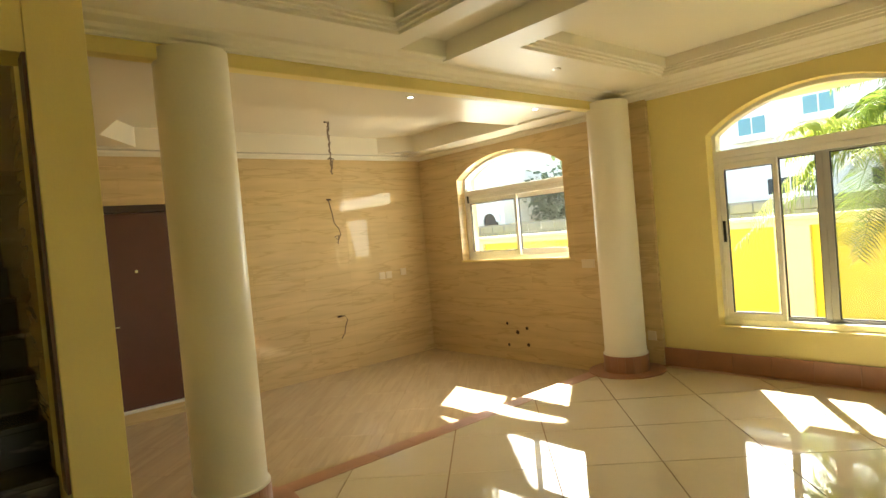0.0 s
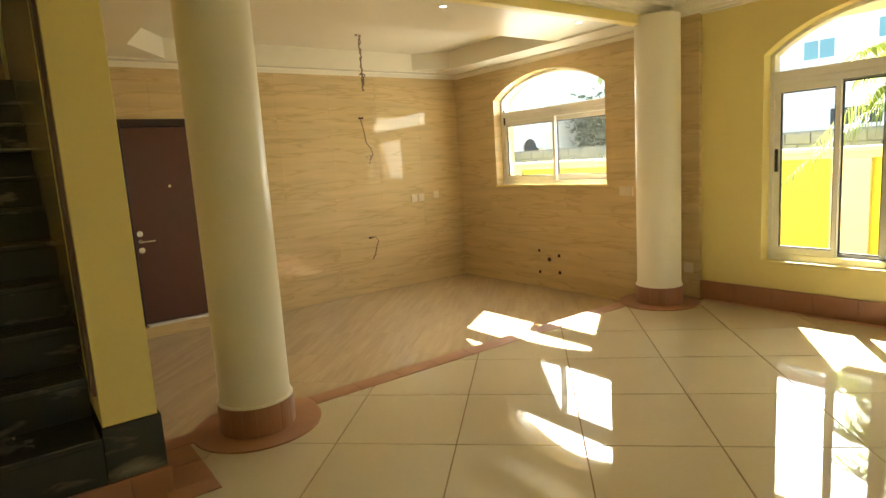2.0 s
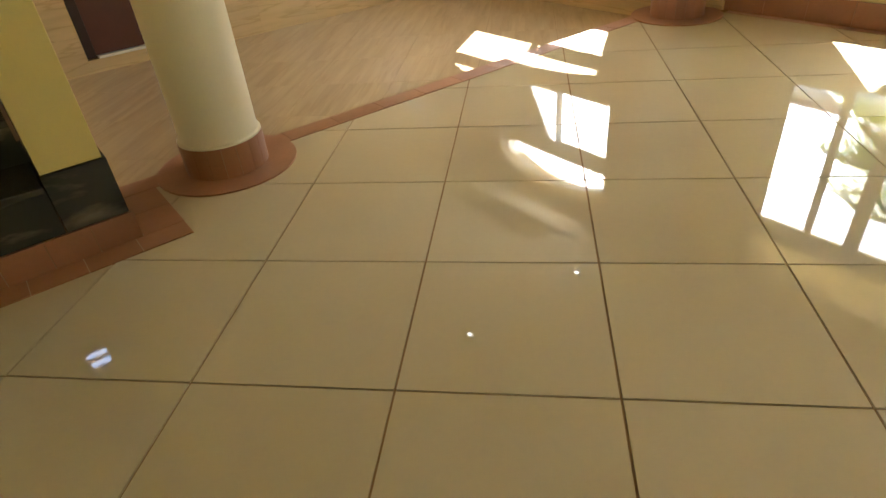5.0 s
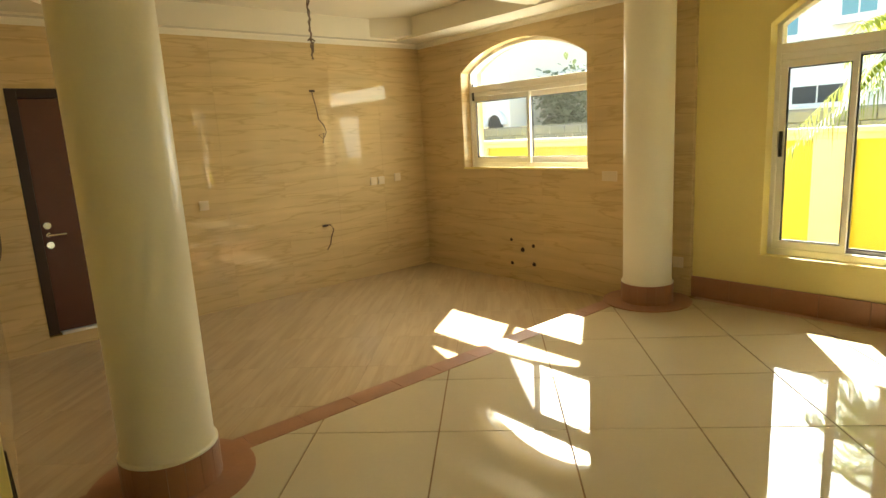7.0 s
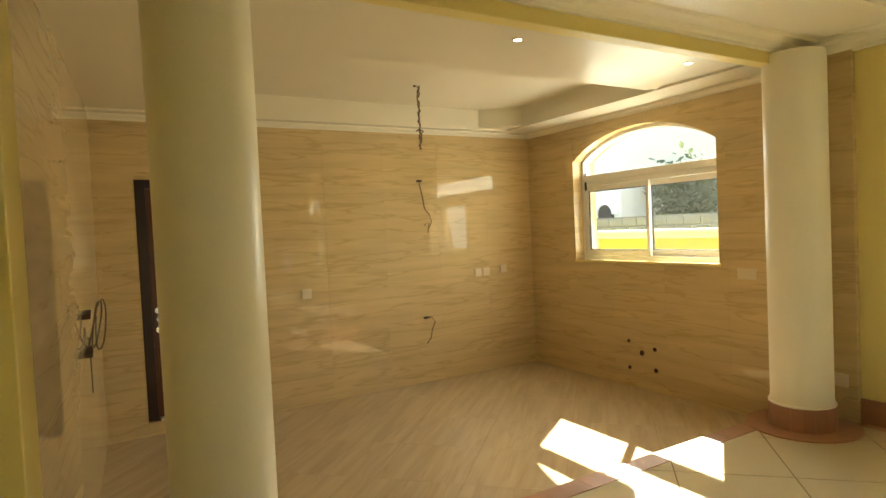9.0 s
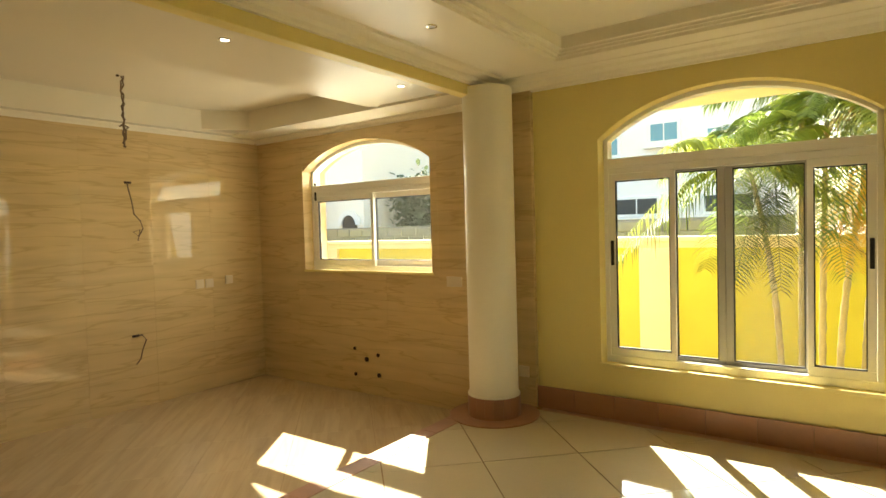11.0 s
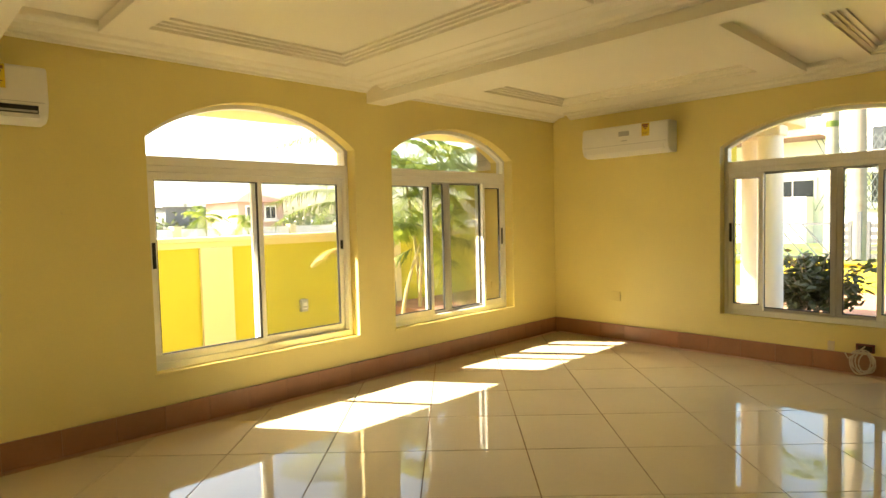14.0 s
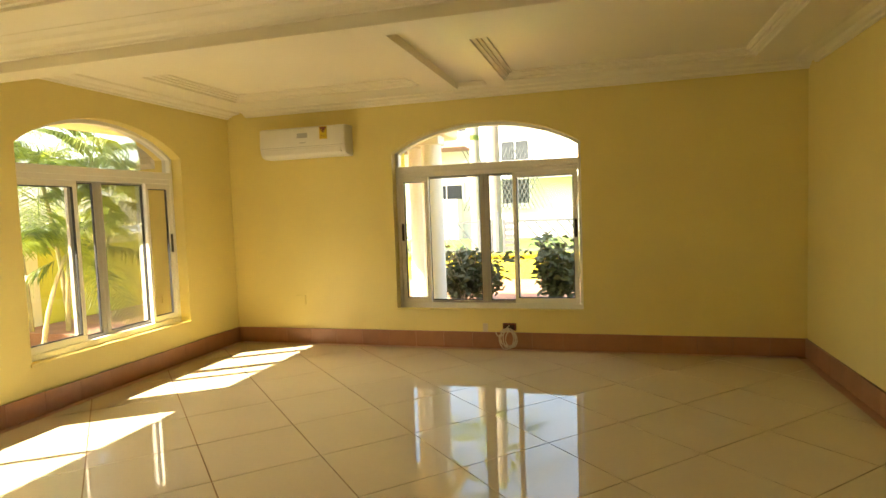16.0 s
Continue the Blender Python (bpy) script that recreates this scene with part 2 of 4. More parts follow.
def boxes(name, material, *bs, parent=None, label="", bevel=0.0):
    bm = bmesh.new()
    for b in bs:
        box(bm, *b, bevel)
    return part(name, bm, material, parent, label)


def cyl(bm, a, b, r0, r1=None, seg=16, caps=True):
    """A tapered tube from a to b."""
    a, b = Vector(a), Vector(b)
    q = (b - a).to_track_quat("Z", "Y").to_matrix().to_4x4()
    bmesh.ops.create_cone(bm, cap_ends=caps, segments=seg, radius1=r0, radius2=r0 if r1 is None else r1, depth=(b - a).length,
                          matrix=Matrix.Translation((a + b) / 2) @ q)


def tube(bm, pts, r, seg=6):
    """A bent cable through points."""
    pts = [Vector(p) for p in pts]
    rings = []
    for k, p in enumerate(pts):
        d = (pts[min(k + 1, len(pts) - 1)] - pts[max(k - 1, 0)]).normalized()
        q = d.to_track_quat("Z", "Y")
        rings.append([bm.verts.new(p + q @ Vector((r * math.cos(a), r * math.sin(a), 0))) for a in [2 * math.pi * i / seg for i in range(seg)]])
    for r0, r1 in zip(rings, rings[1:]):
        for i in range(seg):
            bm.faces.new((r0[i], r0[(i + 1) % seg], r1[(i + 1) % seg], r1[i]))


def prism(bm, outline, z0, z1, inset=0.0):
    """An upright prism on an outline of (x, y)."""
    lo, hi = [bm.verts.new((x, y, z0)) for x, y in outline], [bm.verts.new((x, y, z1)) for x, y in outline]
    n = len(outline)
    bm.faces.new(lo[::-1])
    bm.faces.new(hi)
    for i in range(n):
        bm.faces.new((lo[i], lo[(i + 1) % n], hi[(i + 1) % n], hi[i]))


def setting(ob):
    return tagged(ob, kind="structure")


def thing(name, label, category, group="", at=(0, 0, 0)):
    ob = new(name)
    ob.empty_display_size = 0.1
    ob.location = at
    return tagged(ob, label, category, group)


def clipped(poly, x0, y0, x1, y1):
    """A convex outline cut to a rectangle."""
    for axis, lim, sign in ((0, x0, 1), (0, x1, -1), (1, y0, 1), (1, y1, -1)):
        out = []
        for p, q in zip(poly, poly[1:] + poly[:1]):
            dp, dq = (p[axis] - lim) * sign, (q[axis] - lim) * sign
            if dp >= 0:
                out.append(p)
            if dp * dq < 0:
                k = dp / (dp - dq)
                out.append((p[0] + (q[0] - p[0]) * k, p[1] + (q[1] - p[1]) * k))
        poly = out
        if len(poly) < 3:
            return []
    return poly


def area(poly):
    return abs(sum(p[0] * q[1] - q[0] * p[1] for p, q in zip(poly, poly[1:] + poly[:1]))) / 2


def arch(u):
    """Height of a flat arch, 0 at u = -1 and 1, 1 at u = 0."""
    r = 1.35
    k = math.sqrt(r * r - 1)
    return max(0.0, (math.sqrt(max(r * r - u * u, 0)) - k) / (r - k))


def wall_with_windows(name, material, a0, a1, z0, z1, d0, d1, axis, openings):
    """A wall of thickness d0..d1, along y (axis x) or along x (axis y), with arched openings (from, to, sill, spring, top)."""
    bm = bmesh.new()

    def col(p0, p1, b0, t0, b1, t1):
        vs = []
        for d in (d0, d1):
            for p, b, t in ((p0, b0, t0), (p1, b1, t1)):
                for z in (b, t):
                    vs.append(bm.verts.new((d, p, z) if axis == "x" else (p, d, z)))
        for f in ((0, 1, 3, 2), (4, 6, 7, 5), (0, 2, 6, 4), (1, 5, 7, 3), (0, 4, 5, 1), (2, 3, 7, 6)):
            bm.faces.new([vs[i] for i in f])

    at = a0
    for a, b, sill, spring, top in sorted(openings):
        col(at, a, z0, z1, z0, z1)
        if sill > z0:
            col(a, b, z0, sill, z0, sill)
        n = 32 if top > spring else 1
        zz = [spring + (top - spring) * arch((k / n) * 2 - 1) for k in range(n + 1)]
        for k in range(n):
            col(a + (b - a) * k / n, a + (b - a) * (k + 1) / n, zz[k], z1, zz[k + 1], z1)
        at = b
    col(at, a1, z0, z1, z0, z1)
    return setting(part(name, bm, material))


# ---- structure: walls ----
SY = -11.78
WX = -5.71
SLAB = 2.60
KTOP = 2.60
W1 = (-5.452, -3.808, 0.382, 1.998, 2.28)
W2 = (-8.875, -7.194, 0.38, 1.99, 2.285)
W3 = (-10.99, -9.278, 0.373, 2.0, 2.27)
KW = (-2.328, -0.713, 1.005, 2.007, 2.25)
W4 = (-3.803, -1.90, 0.382, 2.008, 2.265)
DOOR = (-3.955, -2.995, -0.15, 1.893, 1.893)
wall_kitchen_east = wall_with_windows("wall_kitchen_east", KTILE, -3.30, 0.3, -0.6, 3.0, 0.0, 0.3, "x", [KW])
wall_with_windows("wall_east", YELLOW, SY - 0.3, -3.302, -0.6, 3.0, 0.03, 0.3, "x", [W1, W2, W3])
wall_with_windows("wall_south", YELLOW, WX - 0.3, 0.028, -0.6, 3.0, SY - 0.3, SY, "y", [W4])
wall_north = wall_with_windows("wall_north", KTILE, -4.6, -0.002, -0.6, 3.0, 0.0, 0.3, "y", [DOOR])
setting(boxes("wall_west", YELLOW, (WX - 0.3, SY, -0.6, WX, 1.2, 4.6)))
bm = bmesh.new()
prism(bm, [(-4.63, -3.0), (-4.44, -3.0), (-4.24, -0.002), (-4.63, -0.002)], -0.6, 2.66)
wall_kitchen_west = setting(part("wall_kitchen_west", bm, KTILE))
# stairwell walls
# the stairwell's shade is put into the end wall's near-black colour
setting(boxes("wall_stair_north", WOODSHADE, (WX, 1.0, 0.0, -5.30, 1.2, 4.6), (-4.85, 1.0, 0.0, -4.53, 1.2, 4.6), (-5.30, 1.0, 0.0, -4.85, 1.2, 3.42), (-5.30, 1.0, 3.78, -4.85, 1.2, 4.6), (-5.30, 1.0, 3.42, -5.12, 1.2, 3.78)))
setting(boxes("wall_stair_east", YELLOW, (-4.63, 0.004, 0.0, -4.53, 1.0, 4.6), (-4.63, -3.0, 2.664, -4.53, 0.0, 4.6)))
setting(boxes("wall_stair_header", YELLOW, (WX, -3.4, 2.20, -4.637, -3.2, 4.6)))
setting(boxes("wall_entry_back", YELLOW, (-4.6, 0.31, -0.6, 0.0, 0.6, 3.0)))

# the painted pier beside the stairs, on its stone and terracotta foot
pier = thing("pier", "cream yellow painted pier with a black stone skirting beside the stairs", "pillar")
boxes("shaft", YELLOW, (-4.635, -3.40, 0.36, -4.428, -3.002, SLAB), parent=pier, bevel=0.004)
boxes("skirting", STONE, (-4.64, -3.405, 0.122, -4.416, -3.003, 0.358), parent=pier, label="black veined stone skirting", bevel=0.004)
boxes("corner_trim", WOODSHADE, (-4.65, -3.408, 0.50, -4.637, -3.30, 2.20), parent=pier, label="dark wood corner strip")

# ---- structure: floors ----
floor = setting(boxes("floor", GROUT, (WX, SY, -0.3, 0.03, -2.862, -0.006)))
kitchen_floor = setting(boxes("kitchen_floor", GROUT, (-4.60, -2.862, -0.5, 0.0, 0.0, -0.156)))

setting(boxes("floor_stair", GROUT, (WX, -2.84, -0.3, -4.605, 1.0, -0.006)))

# ---- ceiling ----
setting(boxes("ceiling", WHITE, (WX, SY, SLAB, 0.03, -3.2, SLAB + 0.15)))
setting(boxes("ceiling_kitchen", KCEIL, (-4.6, -3.045, KTOP, 0.0, 0.0, KTOP + 0.15)))
setting(boxes("ceiling_stair", YELLOW, (WX, -3.2, 4.6, -4.53, 1.2, 4.75)))
setting(boxes("roof", OUTC, (WX - 0.3, SY - 0.3, 3.0, 0.3, -3.41, 3.2), (-4.528, -3.41, 3.0, 0.3, 0.6, 3.2)))

PZ = 2.535


def tray_panel(name, x0, y0, x1, y1, tx0, ty0, tx1, ty1, z0=PZ, z1=SLAB):
    """A lowered ceiling panel with a stepped tray cut into it."""
    bm = bmesh.new()
    for d, za, zb in ((0.0, z0, z0 + 0.02), (-0.03, z0 + 0.02, z0 + 0.035), (-0.05, z0 + 0.035, z0 + 0.05), (-0.085, z0 + 0.05, z1)):
        a, b, c, e = tx0 - d, ty0 - d, tx1 + d, ty1 + d
        box(bm, x0, y0, za, a, y1, zb)
        box(bm, c, y0, za, x1, y1, zb)
        box(bm, a, y0, za, c, b, zb)
        box(bm, a, e, za, c, y1, zb)
    return setting(part(name, bm, WHITE))


B1, B2 = (-6.425, -6.225), (-9.22, -9.02)
tray_panel("ceiling_panel", -2.38, -5.83, -0.24, -3.26, -2.13, -5.606, -0.42, -3.70, 2.475)
tray_panel("ceiling_panel", -5.48, -5.83, -2.80, -3.26, -5.20, -5.606, -2.95, -3.55, 2.475)
tray_panel("ceiling_panel", -2.38, -8.76, -0.20, -6.89, -2.18, -8.47, -0.45, -7.09)
tray_panel("ceiling_panel", -5.48, -8.76, -2.80, -6.89, -5.20, -8.47, -2.95, -7.09)
tray_panel("ceiling_panel", -2.69, -11.55, -0.20, -9.56, -2.42, -11.20, -0.50, -9.95)
tray_panel("ceiling_panel", -5.48, -11.55, -3.00, -9.56, -5.20, -11.33, -3.17, -9.95)
setting(boxes("ceiling_beam_middle", WHITE, (WX, B1[0], 2.42, 0.03, B1[1], SLAB), bevel=0.004))
setting(boxes("ceiling_beam_south", WHITE, (WX, B2[0], 2.40, 0.03, B2[1], SLAB), bevel=0.004))


def cornice(name, a, b, inward, z=2.49, material=WHITE, top=SLAB):
    """A stepped cornice along a..b, growing into the room towards inward."""
    bm = bmesh.new()
    a, b, n = Vector((*a, 0)), Vector((*b, 0)), Vector((*inward, 0))
    prof = [(0.0, 0.0), (0.025, 0.0), (0.03, 0.014), (0.06, 0.02), (0.075, 0.038), (0.15, 0.046), (0.165, 0.062), (0.24, 0.066), (0.25, 0.078), (0.25, top - z), (0.0, top - z)]
    rows = [[bm.verts.new(p + n * d + Vector((0, 0, z + h))) for d, h in prof] for p in (a, b)]
    for i in range(len(prof)):
        j = (i + 1) % len(prof)
        bm.faces.new((rows[0][i], rows[0][j], rows[1][j], rows[1][i]))
    bm.faces.new(rows[0])
    bm.faces.new(rows[1][::-1])
    return setting(part(name, bm, material))


cornice("cornice_east", (0.029, -5.835), (0.029, -3.06), (-1, 0), 2.41)
cornice("cornice_east", (0.029, B1[1] - 0.01), (0.029, -5.837), (-0.55, 0), 2.435)
cornice("cornice_east", (0.029, B2[1] + 0.002), (0.029, B1[0] - 0.002), (-1, 0))
cornice("cornice_beam", (WX, B2[1] + 0.002), (-0.22, B2[1] + 0.002), (0, 1), 2.47)
cornice("cornice_east", (0.029, SY), (0.029, B2[0] - 0.002), (-1, 0))
cornice("cornice_south", (WX, SY + 0.001), (-0.22, SY + 0.001), (0, 1))
cornice("cornice_west", (WX + 0.001, SY + 0.25), (WX + 0.001, -3.40), (1, 0))
cornice("cornice_north", (-4.42, -3.052), (-0.22, -3.052), (0, -1), 2.42)
setting(boxes("beam_columns", YELLOW, (-4.428, -3.05, 2.345, 0.0, -2.962, SLAB), bevel=0.004))

# kitchen ceiling: a lowered rim with cut corners round a tray
KZ = 2.395
bm = bmesh.new()
box(bm, -4.43, -0.15, KZ, -0.003, -0.003, KTOP)
box(bm, -0.40, -2.96, KZ, -0.003, -0.15, KTOP)
box(bm, -4.43, -2.96, KZ + 0.02, -0.40, -2.02, KTOP)
box(bm, -4.43, -2.02, KZ + 0.02, -3.86, -0.15, KTOP)
prism(bm, [(-3.86, -0.15), (-3.86, -0.70), (-3.46, -0.15)], KZ + 0.02, KTOP)
prism(bm, [(-0.40, -0.15), (-0.75, -0.15), (-0.40, -0.42)], KZ + 0.02, KTOP)
setting(part("ceiling_rim", bm, KCEIL))
bm = bmesh.new()
prism(bm, [(-4.43, -2.00), (-0.42, -2.12), (-0.74, -2.62), (-0.90, -2.959), (-4.43, -2.959)], KZ, KZ + 0.022)
setting(part("ceiling_band", bm, KCEIL))


def small_cornice(name, a, b, inward, z=2.35):
    bm = bmesh.new()
    a, b, n = Vector((*a, 0)), Vector((*b, 0)), Vector((*inward, 0))
    prof = [(0.0, 0.0), (0.015, 0.0), (0.02, 0.012), (0.05, 0.03), (0.055, KZ - z), (0.0, KZ - z)]
    rows = [[bm.verts.new(p + n * d + Vector((0, 0, z + h))) for d, h in prof] for p in (a, b)]
    for i in range(len(prof)):
        j = (i + 1) % len(prof)
        bm.faces.new((rows[0][i], rows[0][j], rows[1][j], rows[1][i]))
    bm.faces.new(rows[0])
    bm.faces.new(rows[1][::-1])
    return setting(part(name, bm, WHITE))


small_cornice("cornice_kitchen_north", (-4.3, -0.005), (-0.05, -0.005), (0, -1))
small_cornice("cornice_kitchen_east", (-0.005, -0.002), (-0.005, -2.87), (-1, 0), 2.347)

# ---- columns ----
def column(cx, cy, label):
    c = thing("column", label, "column", "columns between kitchen and living room", (cx, cy, 0))
    bm = bmesh.new()
    prof = [(0.196, 0.158), (0.196, 0.166), (0.186, 0.172), (0.182, 0.20), (0.182, 2.405)]
    n = 64
    rings = [[bm.verts.new((r * math.cos(2 * math.pi * i / n), r * math.sin(2 * math.pi * i / n), z)) for i in range(n)] for r, z in prof]
    for r0, r1 in zip(rings, rings[1:]):
        for i in range(n):
            bm.faces.new((r0[i], r0[(i + 1) % n], r1[(i + 1) % n], r1[i]))
    bm.faces.new(rings[-1])
    part("shaft", bm, COLW, c, smooth=True)
    bm = bmesh.new()
    cyl(bm, (0, 0, -0.15), (0, 0, 0.156), 0.184, seg=64)
    part("core", bm, GROUT, c)
    m = 18
    bm = bmesh.new()
    w = 2 * math.pi / m * 0.97
    out = [(r * math.cos(a), r * math.sin(a)) for r, a in [(0.197, -w / 2), (0.197, -w / 6), (0.197, w / 6), (0.197, w / 2), (0.183, w / 2), (0.183, -w / 2)]]
    prism(bm, out, 0.004, 0.157)
    first = part("tile", bm, TERRA, c)
    for k in range(1, m):
        t = new("tile", first.data)
        t.parent, t.rotation_euler = c, (0, 0, 2 * math.pi * k / m)
    bm = bmesh.new()
    n = 40
    prism(bm, [(0.335 * math.cos(2 * math.pi * i / n), 0.335 * math.sin(2 * math.pi * i / n)) for i in range(n)], -0.003, 0.008)
    part("floor_ring", bm, TERRA, c, "round terracotta border on the floor")
    return c


column(-3.885, -3.0, "off-white round column with terracotta tiled base near the stairs")
column(-0.315, -3.105, "off-white round column with terracotta tiled base beside the window wall")


# ---- windows ----
def window(name, axis, opening, sashes, label, face):
    """An aluminium sliding window with a fixed arched light. Sashes: (from, to, track, colour) as shares of the width, from the left as seen inside."""
    a, b, sill, spring, top = opening
    win = thing(name, label, "window")
    win["kind"] = "structure"

    def put(bm, u0, v0, z0, u1, v1, z1, bevel=0.003):
        if axis == "x":
            box(bm, face + v0, u0, z0, face + v1, u1, z1, bevel)
        else:
            box(bm, u0, face - v1, z0, u1, face - v0, z1, bevel)

    mid = 1.80
    bm = bmesh.new()
    put(bm, a, 0.11, sill, b, 0.20, sill + 0.05)
    put(bm, a, 0.11, sill + 0.05, a + 0.032, 0.20, spring)
    put(bm, b - 0.032, 0.11, sill + 0.05, b, 0.20, spring)
    put(bm, a + 0.032, 0.105, mid, b - 0.032, 0.205, mid + 0.065)
    put(bm, a + 0.032, 0.112, mid - 0.045, b - 0.032, 0.20, mid - 0.002)
    n = 28
    for k in range(n):
        pts = []
        for j in (k, k + 1):
            u = a + (b - a) * j / n
            z = spring + (top - spring) * arch(2 * j / n - 1)
            pts.append((u, z))
        vs = []
        for v in (0.11, 0.20):
            for u, z in pts:
                for dz in (-0.03, 0.0):
                    vs.append(bm.verts.new((face + v, u, z + dz) if axis == "x" else (u, face - v, z + dz)))
        for f in ((0, 1, 3, 2), (4, 6, 7, 5), (0, 2, 6, 4), (1, 5, 7, 3), (0, 4, 5, 1), (2, 3, 7, 6)):
            bm.faces.new([vs[i] for i in f])
    part("window_frame", bm, FRAMEM, win, "white aluminium frame with an arched top")
    bm = bmesh.new()
    vs = [bm.verts.new((face + 0.155, u, z) if axis == "x" else (u, face - 0.155, z)) for u, z in
          [(a + 0.032, mid + 0.065), (b - 0.032, mid + 0.065)] + [(a + (b - a) * k / n, spring - 0.03 + (top - spring) * arch(2 * k / n - 1)) for k in range(n, -1, -1)]]
    bm.faces.new(vs)
    pane = part("pane", bm, PANE, win)
    pane.visible_shadow = False
    bm = bmesh.new()
    put(bm, a - 0.012, -0.012, sill - 0.012, b + 0.012, 0.0, sill + 0.012)
    part("window_sill", bm, YELLOW if axis != "k" else KTILE, win)
    w = b - a
    for f0, f1, track, color, handle, screen in sashes:
        u1, u0 = b - f0 * w, b - f1 * w
        v = 0.118 if track == 0 else 0.16
        bm = bmesh.new()
        z0, z1 = sill + 0.05, mid - 0.047
        slim = color is FRAMED
        lo, hi = (0.026, 0.014) if slim else (0.055, 0.05)
        # the wide stile is the one at the jamb, the slim one meets the next sash
        s0, s1 = (0.045 if f1 > 0.9 or slim else 0.034), (0.045 if f0 < 0.1 or slim else 0.034)
        put(bm, u0, v, z0, u1, v + 0.034, z0 + lo)
        put(bm, u0, v, z1 - hi, u1, v + 0.034, z1)
        put(bm, u0, v, z0 + lo, u0 + s0, v + 0.034, z1 - hi)
        put(bm, u1 - s1, v, z0 + lo, u1, v + 0.034, z1 - hi)
        sash = part("sash", bm, color, win)
        g0, g1, h0, h1 = u0 + s0, u1 - s1, z0 + lo, z1 - hi
        bm = bmesh.new()
        for g in ((g0, h0, g1, h0 + 0.008), (g0, h1 - 0.008, g1, h1), (g0, h0 + 0.008, g0 + 0.007, h1 - 0.008), (g1 - 0.007, h0 + 0.008, g1, h1 - 0.008)):
            put(bm, g[0], v + 0.008, g[1], g[2], v + 0.028, g[3], 0)
        part("gasket", bm, RUBBER, sash, "black rubber gasket")
        for name, material, off in (("pane", PANE, 0.018),) + ((("insect_screen", SCREEN, 0.030),) if screen else ()):
            bm = bmesh.new()
            bm.faces.new([bm.verts.new((face + v + off, u, z) if axis == "x" else (u, face - v - off, z)) for u, z in ((g0, h0), (g1, h0), (g1, h1), (g0, h1))])
            pane = part(name, bm, material, sash, "dull grey insect netting" if material is SCREEN else "")
            pane.visible_shadow = False
        if handle:
            bm = bmesh.new()
            um = u1 - 0.023 if handle == "l" else u0 + 0.023
            h = 0.09 if track == 0 else 0.04
            put(bm, um - 0.012, v - 0.012, sill + 0.80 - h, um + 0.012, v - 0.001, sill + 0.80 + h, 0.004)
            part("handle", bm, RUBBER, sash, "black pull handle")
    return win


W, G = FRAMEM, FRAMED
window("window_1", "x", W1, [(0.02, 0.30, 0, W, "l", False), (0.27, 0.487, 1, G, "", False), (0.488, 0.79, 1, G, "", True), (0.77, 0.98, 0, W, "r", False)], "arched white aluminium sliding window facing palms", 0.03)
window("window_2", "x", W2, [(0.02, 0.52, 0, W, "l", False), (0.48, 0.98, 1, W, "r", True)], "arched white aluminium sliding window facing the yellow wall", 0.03)
window("window_3", "x", W3, [(0.02, 0.352, 0, W, "l", False), (0.32, 0.494, 1, G, "", False), (0.495, 0.82, 1, G, "", True), (0.79, 0.98, 0, W, "r", False)], "arched white aluminium sliding window beside the room corner", 0.03)
window("window_4", "y", W4, [(0.018, 0.183, 0, W, "l", False), (0.155, 0.488, 1, G, "", False), (0.489, 0.67, 1, G, "", False), (0.646, 0.98, 0, W, "r", False)], "arched white aluminium sliding window facing the porch", SY)
window("window_5", "x", KW, [(0.02, 0.52, 0, W, "l", False), (0.49, 0.98, 1, W, "r", True)], "arched white aluminium kitchen window", 0.0)

# ---- entry door ----
door = thing("door_1", "closed dark brown steel door with chrome lock fittings", "door")
door["kind"] = "structure"
d0, d1, dt = DOOR[0], DOOR[1], DOOR[4]
boxes("door_frame", DOORF, (d0, -0.012, -0.03, d0 + 0.075, 0.14, dt), (d1 - 0.075, -0.012, -0.03, d1, 0.14, dt), (d0 + 0.075, -0.012, dt - 0.07, d1 - 0.075, 0.14, dt), parent=door, label="almost black steel door frame", bevel=0.004)
leaf = boxes("door_leaf", DOORM, (d0 + 0.077, 0.02, -0.018, d1 - 0.077, 0.09, dt - 0.072), parent=door, bevel=0.005)
boxes("threshold", KTILE, (d0, -0.008, -0.149, d1, 0.14, -0.045), parent=door, label="marbled tile threshold")
boxes("threshold_strip", PLASTIC, (d0 + 0.09, -0.014, -0.044, d1 - 0.02, 0.10, -0.022), parent=door, label="pale threshold strip", bevel=0.003)
for z, r in ((0.845, 0.03), (0.772, 0.02), (0.69, 0.03)):
    bm = bmesh.new()
    cyl(bm, (d0 + 0.12, 0.02, z), (d0 + 0.12, 0.008, z), r, r * 0.9, 24)
    cyl(bm, (d0 + 0.12, 0.008, z), (d0 + 0.12, 0.002, z), r * 0.55, r * 0.5, 16)
    part("rosette", bm, CHROME, leaf, "round chrome lock plate", True)
bm = bmesh.new()
tube(bm, [(d0 + 0.12, 0.006, 0.772), (d0 + 0.12, -0.035, 0.772), (d0 + 0.135, -0.045, 0.772), (d0 + 0.235, -0.045, 0.772)], 0.009, 10)
part("handle", bm, CHROME, leaf, "chrome lever handle", True)
bm = bmesh.new()
cyl(bm, (-3.522, 0.02, 1.268), (-3.522, 0.012, 1.268), 0.016, 0.014, 16)
part("peephole", bm, CHROME, leaf, "chrome peephole", True)

